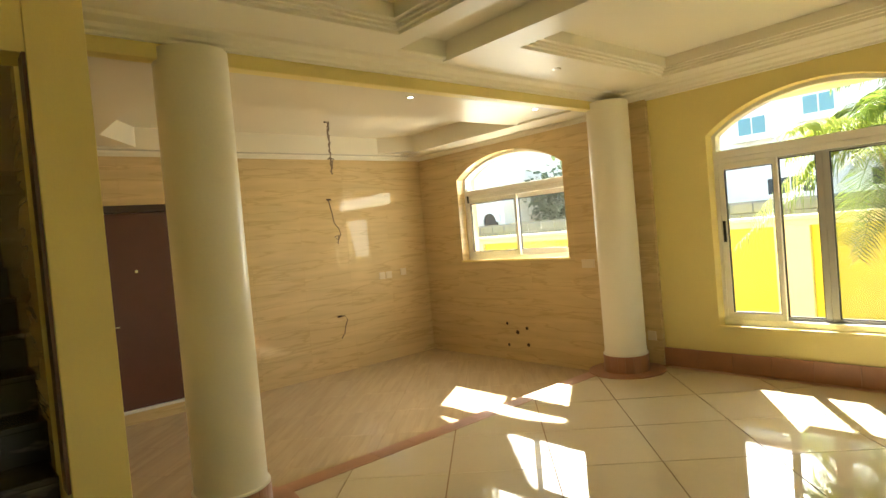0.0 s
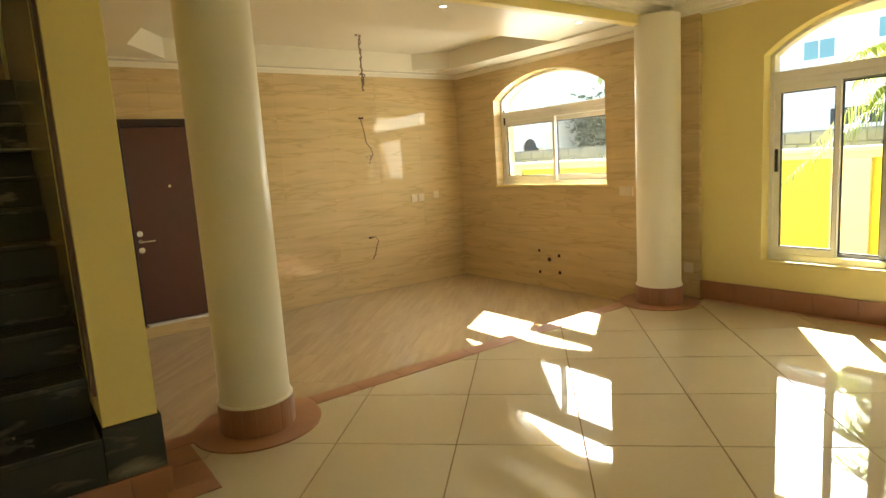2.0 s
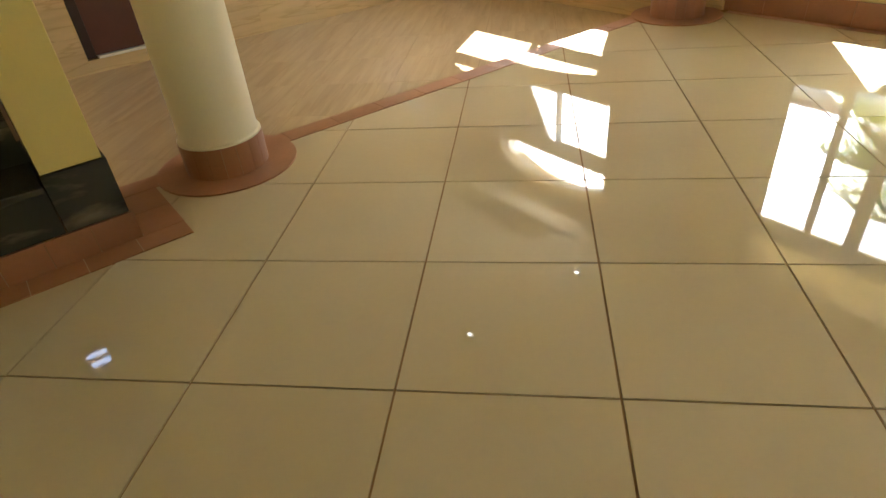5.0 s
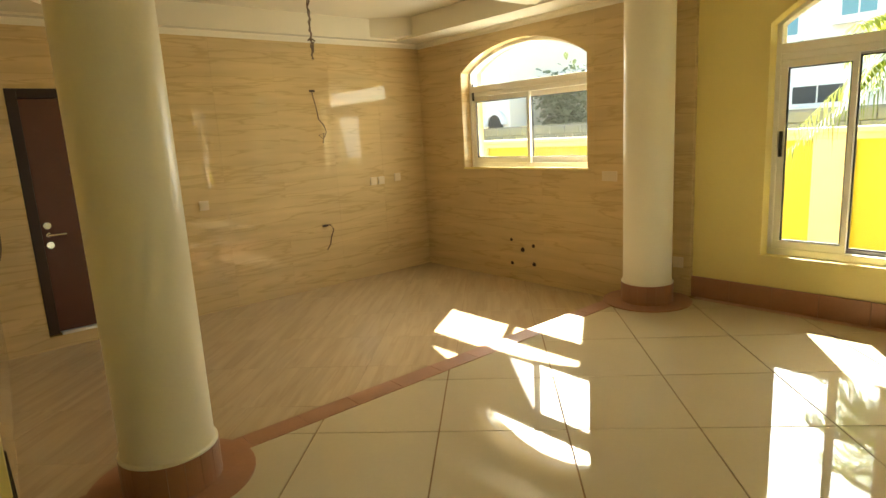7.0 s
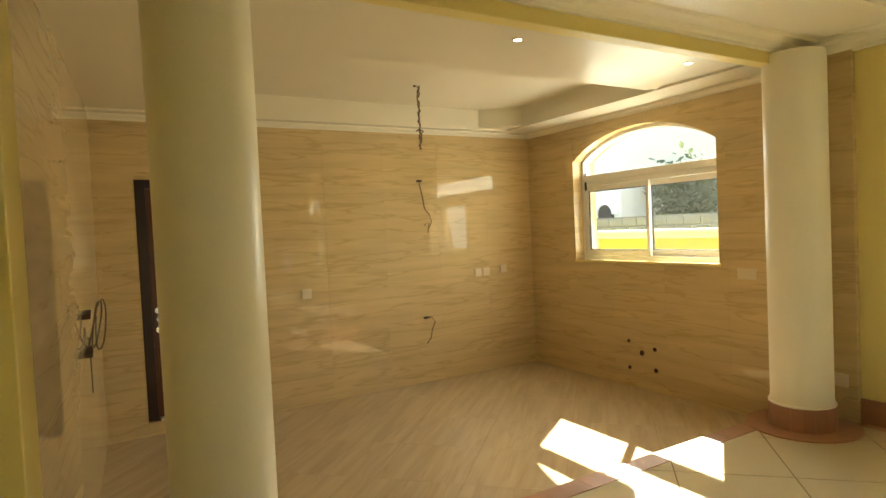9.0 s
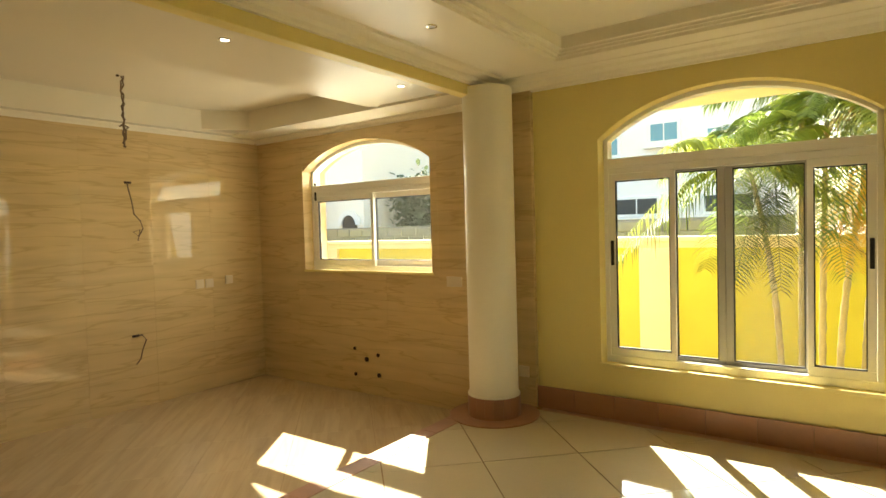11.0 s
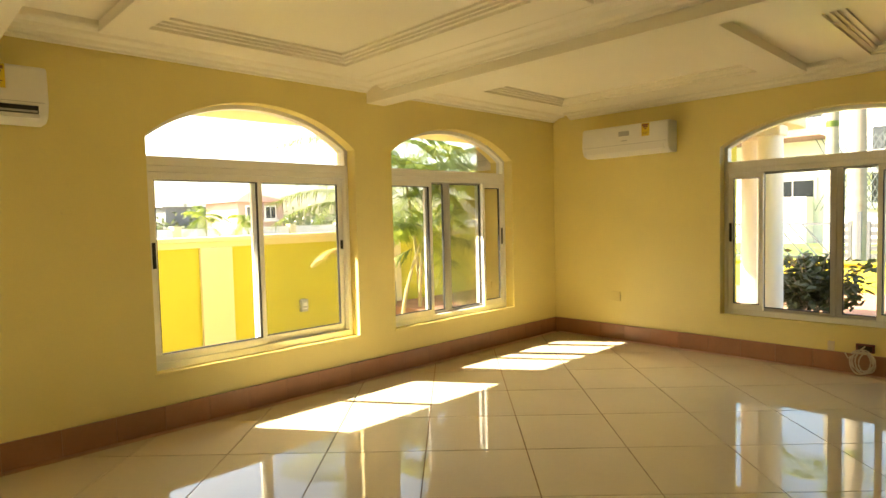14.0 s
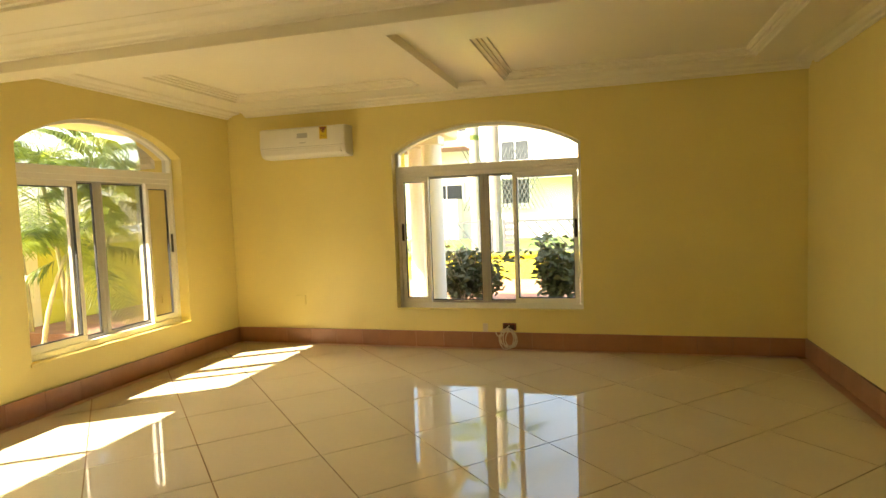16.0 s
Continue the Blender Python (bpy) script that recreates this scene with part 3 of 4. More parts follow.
# ---- stairs ----
stair = thing("stair", "black veined stone stair climbing beside the pier", "stairs")
for k in range(11):
    y = -3.40 + 0.28 * k
    z = 0.30 + 0.18 * k
    boxes("step", STONE, (WX + 0.003, y, z - 0.18 if k else 0.122, -4.632 if k > 1 else -4.642, y + 0.5, z - 0.004), parent=stair)
    boxes("tread", STONE, (WX + 0.003, y - 0.02, z - 0.003, -4.632 if k > 1 else -4.642, y + 0.30, z + 0.027), parent=stair, bevel=0.006)
boxes("landing", STONE, (WX + 0.003, -0.3, 2.0, -4.632, 0.99, 2.16), parent=stair)
win6 = thing("window_6", "small high stairwell window", "window")
win6["kind"] = "structure"
boxes("window_frame", FRAMEM, (-5.12, 1.02, 3.42, -5.095, 1.08, 3.78), (-4.875, 1.02, 3.42, -4.85, 1.08, 3.78), (-5.095, 1.02, 3.42, -4.875, 1.08, 3.445), (-5.095, 1.02, 3.755, -4.875, 1.08, 3.78), (-5.095, 1.02, 3.55, -4.875, 1.08, 3.57), parent=win6)


# ---- air conditioners ----
def air_conditioner(m, label, is_open=True):
    ac = thing("air_conditioner", label, "air conditioner", "wall air conditioners")
    L, n = 0.98, 0
    prof = [(0.0, 0.0), (-0.12, 0.0), (-0.175, 0.02), (-0.20, 0.06), (-0.205, 0.11), (-0.20, 0.285), (-0.185, 0.305), (-0.16, 0.312), (0.0, 0.312)]
    bm = bmesh.new()
    rows = [[bm.verts.new((x, y, z)) for y, z in prof] for x in (-L / 2, L / 2)]
    for i in range(len(prof)):
        j = (i + 1) % len(prof)
        bm.faces.new((rows[0][i], rows[0][j], rows[1][j], rows[1][i]))
    bm.faces.new(rows[0])
    bm.faces.new(rows[1][::-1])
    bmesh.ops.bevel(bm, geom=[e for e in bm.edges if len({round(v.co.x, 3) for v in e.verts}) == 1], offset=0.012, segments=3, affect="EDGES", profile=0.5)
    part("body", bm, PLASTIC, ac, "glossy white plastic casing", True)
    if is_open:
        slot = boxes("air_outlet", RUBBER, (-L / 2 + 0.05, -0.2065, 0.045, L / 2 - 0.05, -0.19, 0.088), parent=ac, label="dark air outlet slot")
        boxes("flap", PLASTIC, (-L / 2 + 0.045, -0.206, 0.018, L / 2 - 0.045, -0.175, 0.042), parent=ac, bevel=0.004)
        for k in range(14):
            x = -L / 2 + 0.09 + k * 0.055
            boxes("vane", HOLE, (x, -0.2070, 0.05, x + 0.003, -0.20, 0.084), parent=slot)
        boxes("inner_flap", FRAMED, (0.22, -0.2075, 0.05, L / 2 - 0.055, -0.20, 0.062), parent=slot)
    else:
        boxes("flap", PLASTIC, (-L / 2 + 0.045, -0.2068, 0.03, L / 2 - 0.045, -0.175, 0.092), parent=ac, label="closed white flap", bevel=0.006)
    boxes("panel_line", GREYP, (-L / 2 + 0.02, -0.2056, 0.105, L / 2 - 0.02, -0.20, 0.108), parent=ac)
    boxes("display", GREYP, (-0.05, -0.2046, 0.195, 0.07, -0.20, 0.245), parent=ac, label="grey display window", bevel=0.002)
    boxes("name_plate", FRAMED, (-0.02, -0.2068, 0.142, 0.045, -0.20, 0.150), parent=ac)
    st = boxes("sticker", STICKY, (0.21, -0.2062, 0.17, 0.295, -0.20, 0.30), parent=ac, label="yellow energy sticker with red print")
    boxes("print", STICKR, (0.218, -0.2072, 0.272, 0.287, -0.206, 0.290), (0.228, -0.2072, 0.254, 0.277, -0.206, 0.270), (0.242, -0.2072, 0.236, 0.263, -0.206, 0.252), (0.222, -0.2072, 0.205, 0.283, -0.206, 0.209), (0.222, -0.2072, 0.19, 0.27, -0.206, 0.194), parent=st)
    ac.matrix_basis = m
    return ac


ac = air_conditioner(pose(0.03, -6.135, 1.985, 0, 0, -90), "white split air conditioner with an energy sticker above the wall")
air_conditioner(pose(-0.99, SY, 2.005, 0, 0, 180), "white split air conditioner with an energy sticker in the corner", False)


# ---- sockets, switches and cables ----
def plate(name, label, x, y, z, w, h, axis, material=SOCKET, sockets=1, category="socket"):
    """A wall plate; axis gives the side it faces: -x, -y or +y."""
    p = thing(name, label, category, "", (x, y, z))
    bm = bmesh.new()
    if axis == "-x":
        box(bm, -0.011, -w / 2, -h / 2, 0.001, w / 2, h / 2, 0.003)
    elif axis == "-y":
        box(bm, -w / 2, -0.011, -h / 2, w / 2, 0.001, h / 2, 0.003)
    else:
        box(bm, -w / 2, -0.001, -h / 2, w / 2, 0.011, h / 2, 0.003)
    part("plate", bm, material, p)
    for k in range(sockets):
        o = (k - (sockets - 1) / 2) * w / max(sockets, 1)
        bm = bmesh.new()
        r = w / max(sockets, 1) * 0.3
        if axis == "-x":
            box(bm, -0.014, o - r, -h * 0.28, -0.0105, o + r, h * 0.28, 0.002)
        elif axis == "-y":
            box(bm, o - r, -0.014, -h * 0.28, o + r, -0.0105, h * 0.28, 0.002)
        else:
            box(bm, o - r, 0.0105, -h * 0.28, o + r, 0.014, h * 0.28, 0.002)
        part("cover", bm, material, p)
    return p


for x, z in ((-0.75, 0.912), (-0.645, 0.912), (-0.419, 0.93), (-2.62, 0.86)):
    plate("wall_socket", "white plastic socket on the marbled kitchen tiles", x, -0.006, z, 0.085, 0.085, "-y")
plate("wall_socket", "wide white plastic socket below the kitchen window", -0.006, -2.559, 0.946, 0.15, 0.085, "-x", SOCKET, 2)
plate("wall_socket", "white plastic socket low behind the column", -0.006, -3.20, 0.265, 0.085, 0.085, "-x")
plate("wall_switch", "slim yellowed switch plate on the painted wall", 0.03, -6.736, 1.484, 0.085, 0.03, "-x", YELLOW, 1, "switch")
plate("cover_plate", "square cover plate painted over in cream yellow", -0.777, SY, 0.474, 0.12, 0.10, "+y", YELLOW, 0, "wall plate")
plate("wall_socket", "small white socket above the baseboard", -2.834, SY, 0.204, 0.05, 0.085, "+y")
plate("cover_plate", "cover plate painted over in cream yellow", -4.701, SY, 0.458, 0.085, 0.085, "+y", YELLOW, 1, "wall plate")
plate("cover_plate", "cover plate painted over in cream yellow", -4.954, SY, 0.475, 0.14, 0.085, "+y", YELLOW, 2, "wall plate")
plate("cover_plate", "cover plate painted over in cream yellow", -5.109, SY, 0.476, 0.14, 0.085, "+y", YELLOW, 2, "wall plate")

outlet = thing("outlet_box", "open dark red outlet box with pale cables", "outlet", "", (-3.081, SY, 0.219))
boxes("back_box", REDB, (-0.065, -0.001, -0.035, 0.065, 0.03, 0.035), parent=outlet, bevel=0.004)
boxes("opening", HOLE, (-0.05, 0.029, -0.022, 0.05, 0.032, 0.022), parent=outlet)
coil = thing("cable_coil", "coil of pale cable hanging down to the floor", "cable", "", (-3.081, SY + 0.045, 0.115))
rng = random.Random(5)
for k in range(5):
    bm = bmesh.new()
    cx, rx, rz, ph = rng.uniform(-0.03, 0.03), rng.uniform(0.05, 0.085), rng.uniform(0.075, 0.105), rng.uniform(0, 6)
    tube(bm, [(cx + rx * math.cos(a + ph), 0.012 + 0.01 * k + 0.01 * math.sin(2 * a), rz * math.sin(a + ph) - 0.005) for a in [2 * math.pi * i / 22 for i in range(22)]], 0.0055)
    part("loop", bm, WIREW, coil)
bm = bmesh.new()
tube(bm, [(0.0, -0.015, 0.12), (0.02, 0.02, 0.10), (0.06, 0.03, 0.03), (0.11, 0.035, 0.02), (0.13, 0.03, 0.06)], 0.0055)
part("cable_end", bm, WIREW, coil)


def wall_cable(pts, label):
    c = thing("loose_cable", label, "cable", "", pts[0])
    o = Vector(pts[0])
    bm = bmesh.new()
    tube(bm, [Vector(p) - o for p in pts], 0.006)
    part("cable", bm, WIRE, c)
    bm = bmesh.new()
    box(bm, -0.03, -0.012, -0.008, 0.03, 0.002, 0.012, 0.003)
    part("mouth", bm, HOLE, c, "dark conduit mouth")
    return c


wall_cable([(-1.41, -0.006, 1.88), (-1.43, -0.05, 1.84), (-1.40, -0.045, 1.72), (-1.38, -0.04, 1.60), (-1.33, -0.045, 1.54), (-1.31, -0.05, 1.47), (-1.35, -0.05, 1.40), (-1.40, -0.05, 1.44), (-1.34, -0.05, 1.46), (-1.36, -0.05, 1.36)], "thin loose cable hanging from the marbled tile wall")
wall_cable([(-1.40, -0.006, 0.50), (-1.36, -0.05, 0.51), (-1.33, -0.06, 0.46), (-1.36, -0.05, 0.38), (-1.38, -0.05, 0.30), (-1.42, -0.045, 0.25)], "short loose cable low on the marbled tile wall")
hang = thing("pendant_cable", "bare twisted cables hanging from the kitchen ceiling", "cable", "", (-1.84, -0.86, KTOP))
for k in range(2):
    bm = bmesh.new()
    tube(bm, [(0.012 * math.sin(i * 0.9 + k * 2) + 0.006 * math.sin(i * 2.3), 0.012 * math.cos(i * 0.8 + k * 2), -0.023 * i) for i in range(22 + 2 * k)], 0.006)
    part("cable", bm, WIRE, hang)
bm = bmesh.new()
tube(bm, [(-0.03, 0, -0.38), (0.0, 0.01, -0.36), (0.035, 0, -0.38), (0.01, -0.01, -0.40), (0.012, 0, -0.47), (-0.012, 0, -0.50), (0.01, 0.0, -0.53)], 0.007)
part("tied_end", bm, WIRE, hang)
bm = bmesh.new()
cyl(bm, (-0.03, 0, 0), (-0.03, 0, -0.012), 0.012, 0.01, 10)
part("hook", bm, HOLE, hang)

pipes = thing("pipe_outlets", "dark open pipe ends in the marbled kitchen wall", "pipe", "", (0, -1.52, 0.15))
for y, z, r in ((-1.375, 0.27, 0.017), (-1.671, 0.231, 0.02), (-1.526, 0.178, 0.026), (-1.377, 0.022, 0.019), (-1.676, 0.043, 0.022)):
    bm = bmesh.new()
    cyl(bm, (0.0, y + 1.52, z - 0.15), (-0.014, y + 1.52, z - 0.15), r, r * 0.85, 14)
    part("pipe_end", bm, HOLE, pipes)

conduit = thing("conduit_cables", "looped cables leaving two slots in the tiled wall", "cable", "", (-4.31, -1.2, 0.9))
for z in (0.09, -0.13):
    bm = bmesh.new()
    box(bm, -0.02, -0.14, z - 0.014, 0.022, 0.14, z + 0.014, 0.004)
    part("slot", bm, HOLE, conduit)
for k in range(3):
    bm = bmesh.new()
    tube(bm, [(0.03 + 0.02 * k + 0.03 * math.sin(a), 0.10 + 0.05 * k * math.cos(a) + 0.12 * math.cos(a), 0.02 + 0.13 * math.sin(a + 0.5 * k)) for a in [0.3 + 5.2 * i / 18 for i in range(19)]], 0.005)
    part("cable", bm, WIRE, conduit)
boxes("channel", HOLE, (-0.016, 0.21, -0.42, 0.008, 0.235, -0.14), parent=conduit)


# ---- recessed spots ----
def spot(x, y, z, lit=True):
    s = thing("ceiling_spot", "small lit recessed ceiling spot with a metal ring" if lit else "small unlit recessed ceiling spot with a metal ring", "ceiling lamp", "ceiling spots", (x, y, z))
    bm = bmesh.new()
    n = 24
    rings = [[bm.verts.new((r * math.cos(2 * math.pi * i / n), r * math.sin(2 * math.pi * i / n), h)) for i in range(n)] for r, h in ((0.032, 0.0), (0.031, -0.004), (0.024, -0.005), (0.020, 0.004))]
    for r0, r1 in zip(rings, rings[1:]):
        for i in range(n):
            bm.faces.new((r0[i], r0[(i + 1) % n], r1[(i + 1) % n], r1[i]))
    part("trim_ring", bm, CHROME, s, smooth=True)
    bm = bmesh.new()
    cyl(bm, (0, 0, -0.004), (0, 0, 0.001), 0.021, 0.021, 20)
    part("lens", bm, SPOTLIT if lit else PLASTIC, s, "lit frosted lens" if lit else "frosted lens")
    return s


for sx, sy, sz, lit in ((-2.22, -2.70, KZ - 0.0005, True), (-0.86, -2.74, KZ - 0.0005, True), (-1.50, -3.49, 2.4745, False)):
    spot(sx, sy, sz, lit)


# ---- outside: ground and walls ----
GZ = -0.55
setting(boxes("ground", EARTH, (-400, -400, GZ - 0.2, 400, 400, GZ)))
setting(boxes("pavement", PAVE, (-9.0, -17.95, GZ, 3.9, SY - 0.302, -0.06)))
setting(boxes("lawn", GRASS, (-12.0, -34.0, GZ, 14.0, -18.4, GZ + 0.5)))
setting(boxes("soffit", SOFF, (0.3, SY - 0.3, 2.38, 1.35, -3.2, 2.52), bevel=0.01))
fence_wall = thing("garden_wall", "bright yellow garden wall with cream piers and coping", "wall")
boxes("panel", OUTY, (4.20, -17.0, GZ - 0.05, 4.36, 16.0, 1.13), parent=fence_wall)
boxes("coping", OUTC, (4.12, -17.0, 1.13, 4.42, 16.0, 1.20), parent=fence_wall, label="cream coping", bevel=0.01)
boxes("band", OUTC, (4.165, -17.0, 1.05, 4.199, 16.0, 1.13), parent=fence_wall)
for k in range(11):
    y = -3.03 + (k - 5) * 3.18
    boxes("pier", OUTC, (4.13, y - 0.23, GZ - 0.05, 4.198, y + 0.23, 1.05), parent=fence_wall, label="cream pier", bevel=0.006)
lamp = thing("wall_lamp", "small square metal wall lamp on the garden wall", "lamp", "", (4.2, -10.776, 0.05))
boxes("housing", FRAMED, (-0.08, -0.06, -0.10, 0.0, 0.06, 0.10), parent=lamp, bevel=0.01)
boxes("glass", PLASTIC, (-0.083, -0.04, -0.01, -0.078, 0.04, 0.05), (-0.083, -0.04, -0.06, -0.078, 0.04, -0.035), parent=lamp)

# grey block wall behind the garden wall
blocks = thing("block_wall", "rough grey concrete block wall behind the garden wall", "wall")
boxes("core", BLOCK, (6.03, -4.5, GZ, 6.15, 14.0, 1.46), parent=blocks)
bm = bmesh.new()
box(bm, 6.0, 0, 0, 6.18, 0.385, 0.17, 0.008)
first = part("block", bm, BLOCK, blocks)
first.location = (0, -4.4, 0.70)
for row in range(4):
    for k in range(46):
        if row or k:
            o = new("block", first.data)
            o.parent = blocks
            o.location = (0, -4.4 + 0.4 * k + 0.2 * (row % 2), 0.70 + 0.185 * row)


def far_window(parent, x, y, z, w, h, axis, material=WINB, arched=False):
    """A window of a far house: frame, pane and sill."""
    if axis == "x":
        f = boxes("window", HOUSEW, (x - 0.12, y - w / 2 - 0.12, z - 0.12, x + 0.05, y + w / 2 + 0.12, z + h + 0.12), parent=parent, bevel=0.02)
        boxes("pane", material, (x - 0.14, y - w / 2, z, x - 0.10, y - 0.03, z + h), parent=f)
        boxes("pane", material, (x - 0.14, y + 0.03, z, x - 0.10, y + w / 2, z + h), parent=f)
        boxes("sill", HOUSEW, (x - 0.30, y - w / 2 - 0.25, z - 0.28, x + 0.05, y + w / 2 + 0.25, z - 0.13), parent=f)
    else:
        f = boxes("window", HOUSEW, (x - w / 2 - 0.12, y - 0.05, z - 0.12, x + w / 2 + 0.12, y + 0.12, z + h + 0.12), parent=parent, bevel=0.02)
        boxes("pane", material, (x - w / 2, y + 0.10, z, x - 0.03, y + 0.14, z + h), parent=f)
        boxes("pane", material, (x + 0.03, y + 0.10, z, x + w / 2, y + 0.14, z + h), parent=f)
        boxes("sill", HOUSEW, (x - w / 2 - 0.2, y - 0.05, z - 0.28, x + w / 2 + 0.2, y + 0.25, z - 0.13), parent=f)
    return f


def hip_roof(parent, x0, y0, x1, y1, z, h, over=0.6):
    bm = bmesh.new()
    x0, y0, x1, y1 = x0 - over, y0 - over, x1 + over, y1 + over
    i = min(x1 - x0, y1 - y0) / 2
    b = [bm.verts.new(p) for p in ((x0, y0, z), (x1, y0, z), (x1, y1, z), (x0, y1, z))]
    if x1 - x0 > y1 - y0:
        t = [bm.verts.new(p) for p in ((x0 + i, (y0 + y1) / 2, z + h), (x1 - i + 0.01, (y0 + y1) / 2, z + h))]
        fs = [(b[0], b[1], t[1], t[0]), (b[2], b[3], t[0], t[1]), (b[1], b[2], t[1]), (b[3], b[0], t[0])]
    else:
        t = [bm.verts.new(p) for p in (((x0 + x1) / 2, y0 + i, z + h), ((x0 + x1) / 2, y1 - i + 0.01, z + h))]
        fs = [(b[1], b[2], t[1], t[0]), (b[3], b[0], t[0], t[1]), (b[0], b[1], t[0]), (b[2], b[3], t[1])]
    for f in fs:
        bm.faces.new(f)
    bm.faces.new(b[::-1])
    return part("roof", bm, ROOFM, parent)


# white house beyond the block wall
h1 = thing("house", "white two-storey house with small blue windows", "house")
boxes("wall", HOUSEW, (20, -2.5, GZ, 30, 13.0, 8.2), parent=h1)
hip_roof(h1, 20, -2.5, 30, 13.0, 8.2, 2.2)
for y, z in ((3.45, 4.2), (1.1, 4.6), (6.6, 4.3), (-1.0, 4.2)):
    far_window(h1, 20, y, z, 1.0, 0.65, "x")
for y in (-1.2, 2.2):
    far_window(h1, 20, y, 1.75, 1.6, 0.6, "x", DARKG)

# cream house seen from the kitchen
h2 = thing("house", "cream house with an arched dark window seen from the kitchen", "house")
boxes("wall", HOUSEC, (12, 9.75, GZ, 20, 22.0, 5.6), parent=h2)
hip_roof(h2, 12, 9.75, 20, 22.0, 5.6, 2.0, 0.4)
bm = bmesh.new()
n = 16
vs = [(10.46 + 0.36 * math.cos(math.pi * k / n), 1.62 + 0.36 * math.sin(math.pi * k / n)) for k in range(n + 1)] + [(10.10, 0.9), (10.82, 0.9)]
lo, hi = [bm.verts.new((11.94, y, z)) for y, z in vs], [bm.verts.new((12.1, y, z)) for y, z in vs]
bm.faces.new(lo)
bm.faces.new(hi[::-1])
for i in range(len(vs)):
    j = (i + 1) % len(vs)
    bm.faces.new((lo[i], lo[j], hi[j], hi[i]))
part("window", bm, DARKG, h2, "dark arched window")
bm = bmesh.new()
for k in range(n):
    a0, a1 = math.pi * k / n, math.pi * (k + 1) / n
    prism_pts = [(0.36, a0), (0.56, a0), (0.56, a1), (0.36, a1)]
    q = [bm.verts.new((11.88, 10.46 + r * math.cos(a), 1.62 + r * math.sin(a))) for r, a in prism_pts]
    q2 = [bm.verts.new((11.999, 10.46 + r * math.cos(a), 1.62 + r * math.sin(a))) for r, a in prism_pts]
    bm.faces.new(q)
    for i in range(4):
        bm.faces.new((q[i], q[(i + 1) % 4], q2[(i + 1) % 4], q2[i]))
part("arch_moulding", bm, HOUSEW, h2)

# pink house and white wall far to the east
w_far = thing("far_wall", "long white wall across the open ground", "wall")
boxes("wall", HOUSEW, (30, -60, GZ, 30.3, -8, 1.1), parent=w_far)
for k in range(14):
    boxes("pier", OUTC, (29.85, -58 + 3.6 * k, GZ, 30.35, -57.6 + 3.6 * k, 1.25), parent=w_far)
h3 = thing("house", "pink house with a pale roof beyond the white wall", "house")
boxes("wall", HOUSEP, (40, -30.4, GZ, 46, -26.5, 3.0), parent=h3)
hip_roof(h3, 40, -30.4, 46, -26.5, 3.0, 0.9, 0.4)
for y in (-27.6, -29.2):
    far_window(h3, 40, y, 1.7, 0.8, 0.9, "x", DARKG)
trees_far = thing("far_trees", "low green trees on the far skyline", "trees")
trees_far["kind"] = "stuff"
bm = bmesh.new()
rf = random.Random(3)
for k in range(5200):
    c = rf.randrange(60)
    p = Vector((58 + (c * 7) % 9, -70 + c * 1.1, 0.6)) + Vector((rf.gauss(0, 1.0), rf.gauss(0, 1.2), abs(rf.gauss(0.2, 0.75)) * (0.6 + (c * 13 % 7) / 7)))
    q = Euler((rf.uniform(-1, 1), rf.uniform(-1, 1), rf.uniform(0, 6.28))).to_matrix()
    bm.faces.new([bm.verts.new(p + q @ Vector(v) * 0.32) for v in ((0, -1, 0), (0.6, 0, 0.1), (0, 1, 0), (-0.6, 0, 0.1))])
part("crown", bm, LEAFT, trees_far)
h4 = thing("house", "grey flat-roofed house on the far skyline", "house")
boxes("wall", BLOCK, (60, -36, GZ, 68, -28, 3.2), parent=h4)
boxes("roof", HOUSEW, (59.6, -36.4, 3.2, 68.4, -27.6, 3.5), parent=h4)

# ---- porch and street side ----
for x, y in ((-1.79, -13.6), (-1.47, -14.0)):
    pc = thing("porch_column", "white round porch column outside the south window", "column", "porch columns", (x, y, -0.06))
    bm = bmesh.new()
    cyl(bm, (0, 0, 0.12), (0, 0, 2.32), 0.145, 0.135, 40)
    part("shaft", bm, HOUSEW, pc, smooth=True)
    boxes("base", HOUSEW, (-0.155, -0.155, 0, 0.155, 0.155, 0.12), parent=pc, bevel=0.02)
    boxes("capital", HOUSEW, (-0.15, -0.15, 2.32, 0.15, 0.15, 2.444), parent=pc, bevel=0.02)
setting(boxes("porch_roof", SOFF, (-2.0, -14.25, 2.385, 0.3, SY - 0.302, 2.55), bevel=0.02))
setting(boxes("porch_side_wall", OUTY, (-1.62, -13.0, GZ, -1.42, SY - 0.302, 2.38)))
setting(boxes("low_wall_street", OUTY, (-12, -18.2, GZ, 4.36, -18.0, 0.42), (-12, -18.25, 0.42, 4.36, -17.95, 0.46)))
gate = thing("gate", "grey metal fence gate with slanted bars and louvred posts", "gate")
for xa, xb in ((-9.0, -2.22), (-1.42, 4.3)):
    boxes("rail", METAL, (xa, -18.13, 1.10, xb, -18.07, 1.14), parent=gate)
    boxes("rail", METAL, (xa, -18.13, 0.50, xb, -18.07, 0.54), parent=gate)
    k = 0
    x = xa
    while x < xb - 0.45:
        bm = bmesh.new()
        cyl(bm, (x, -18.1, 0.54), (x + 0.45, -18.1, 1.10), 0.016, seg=6)
        part("bar", bm, METAL, gate)
        x += 0.22
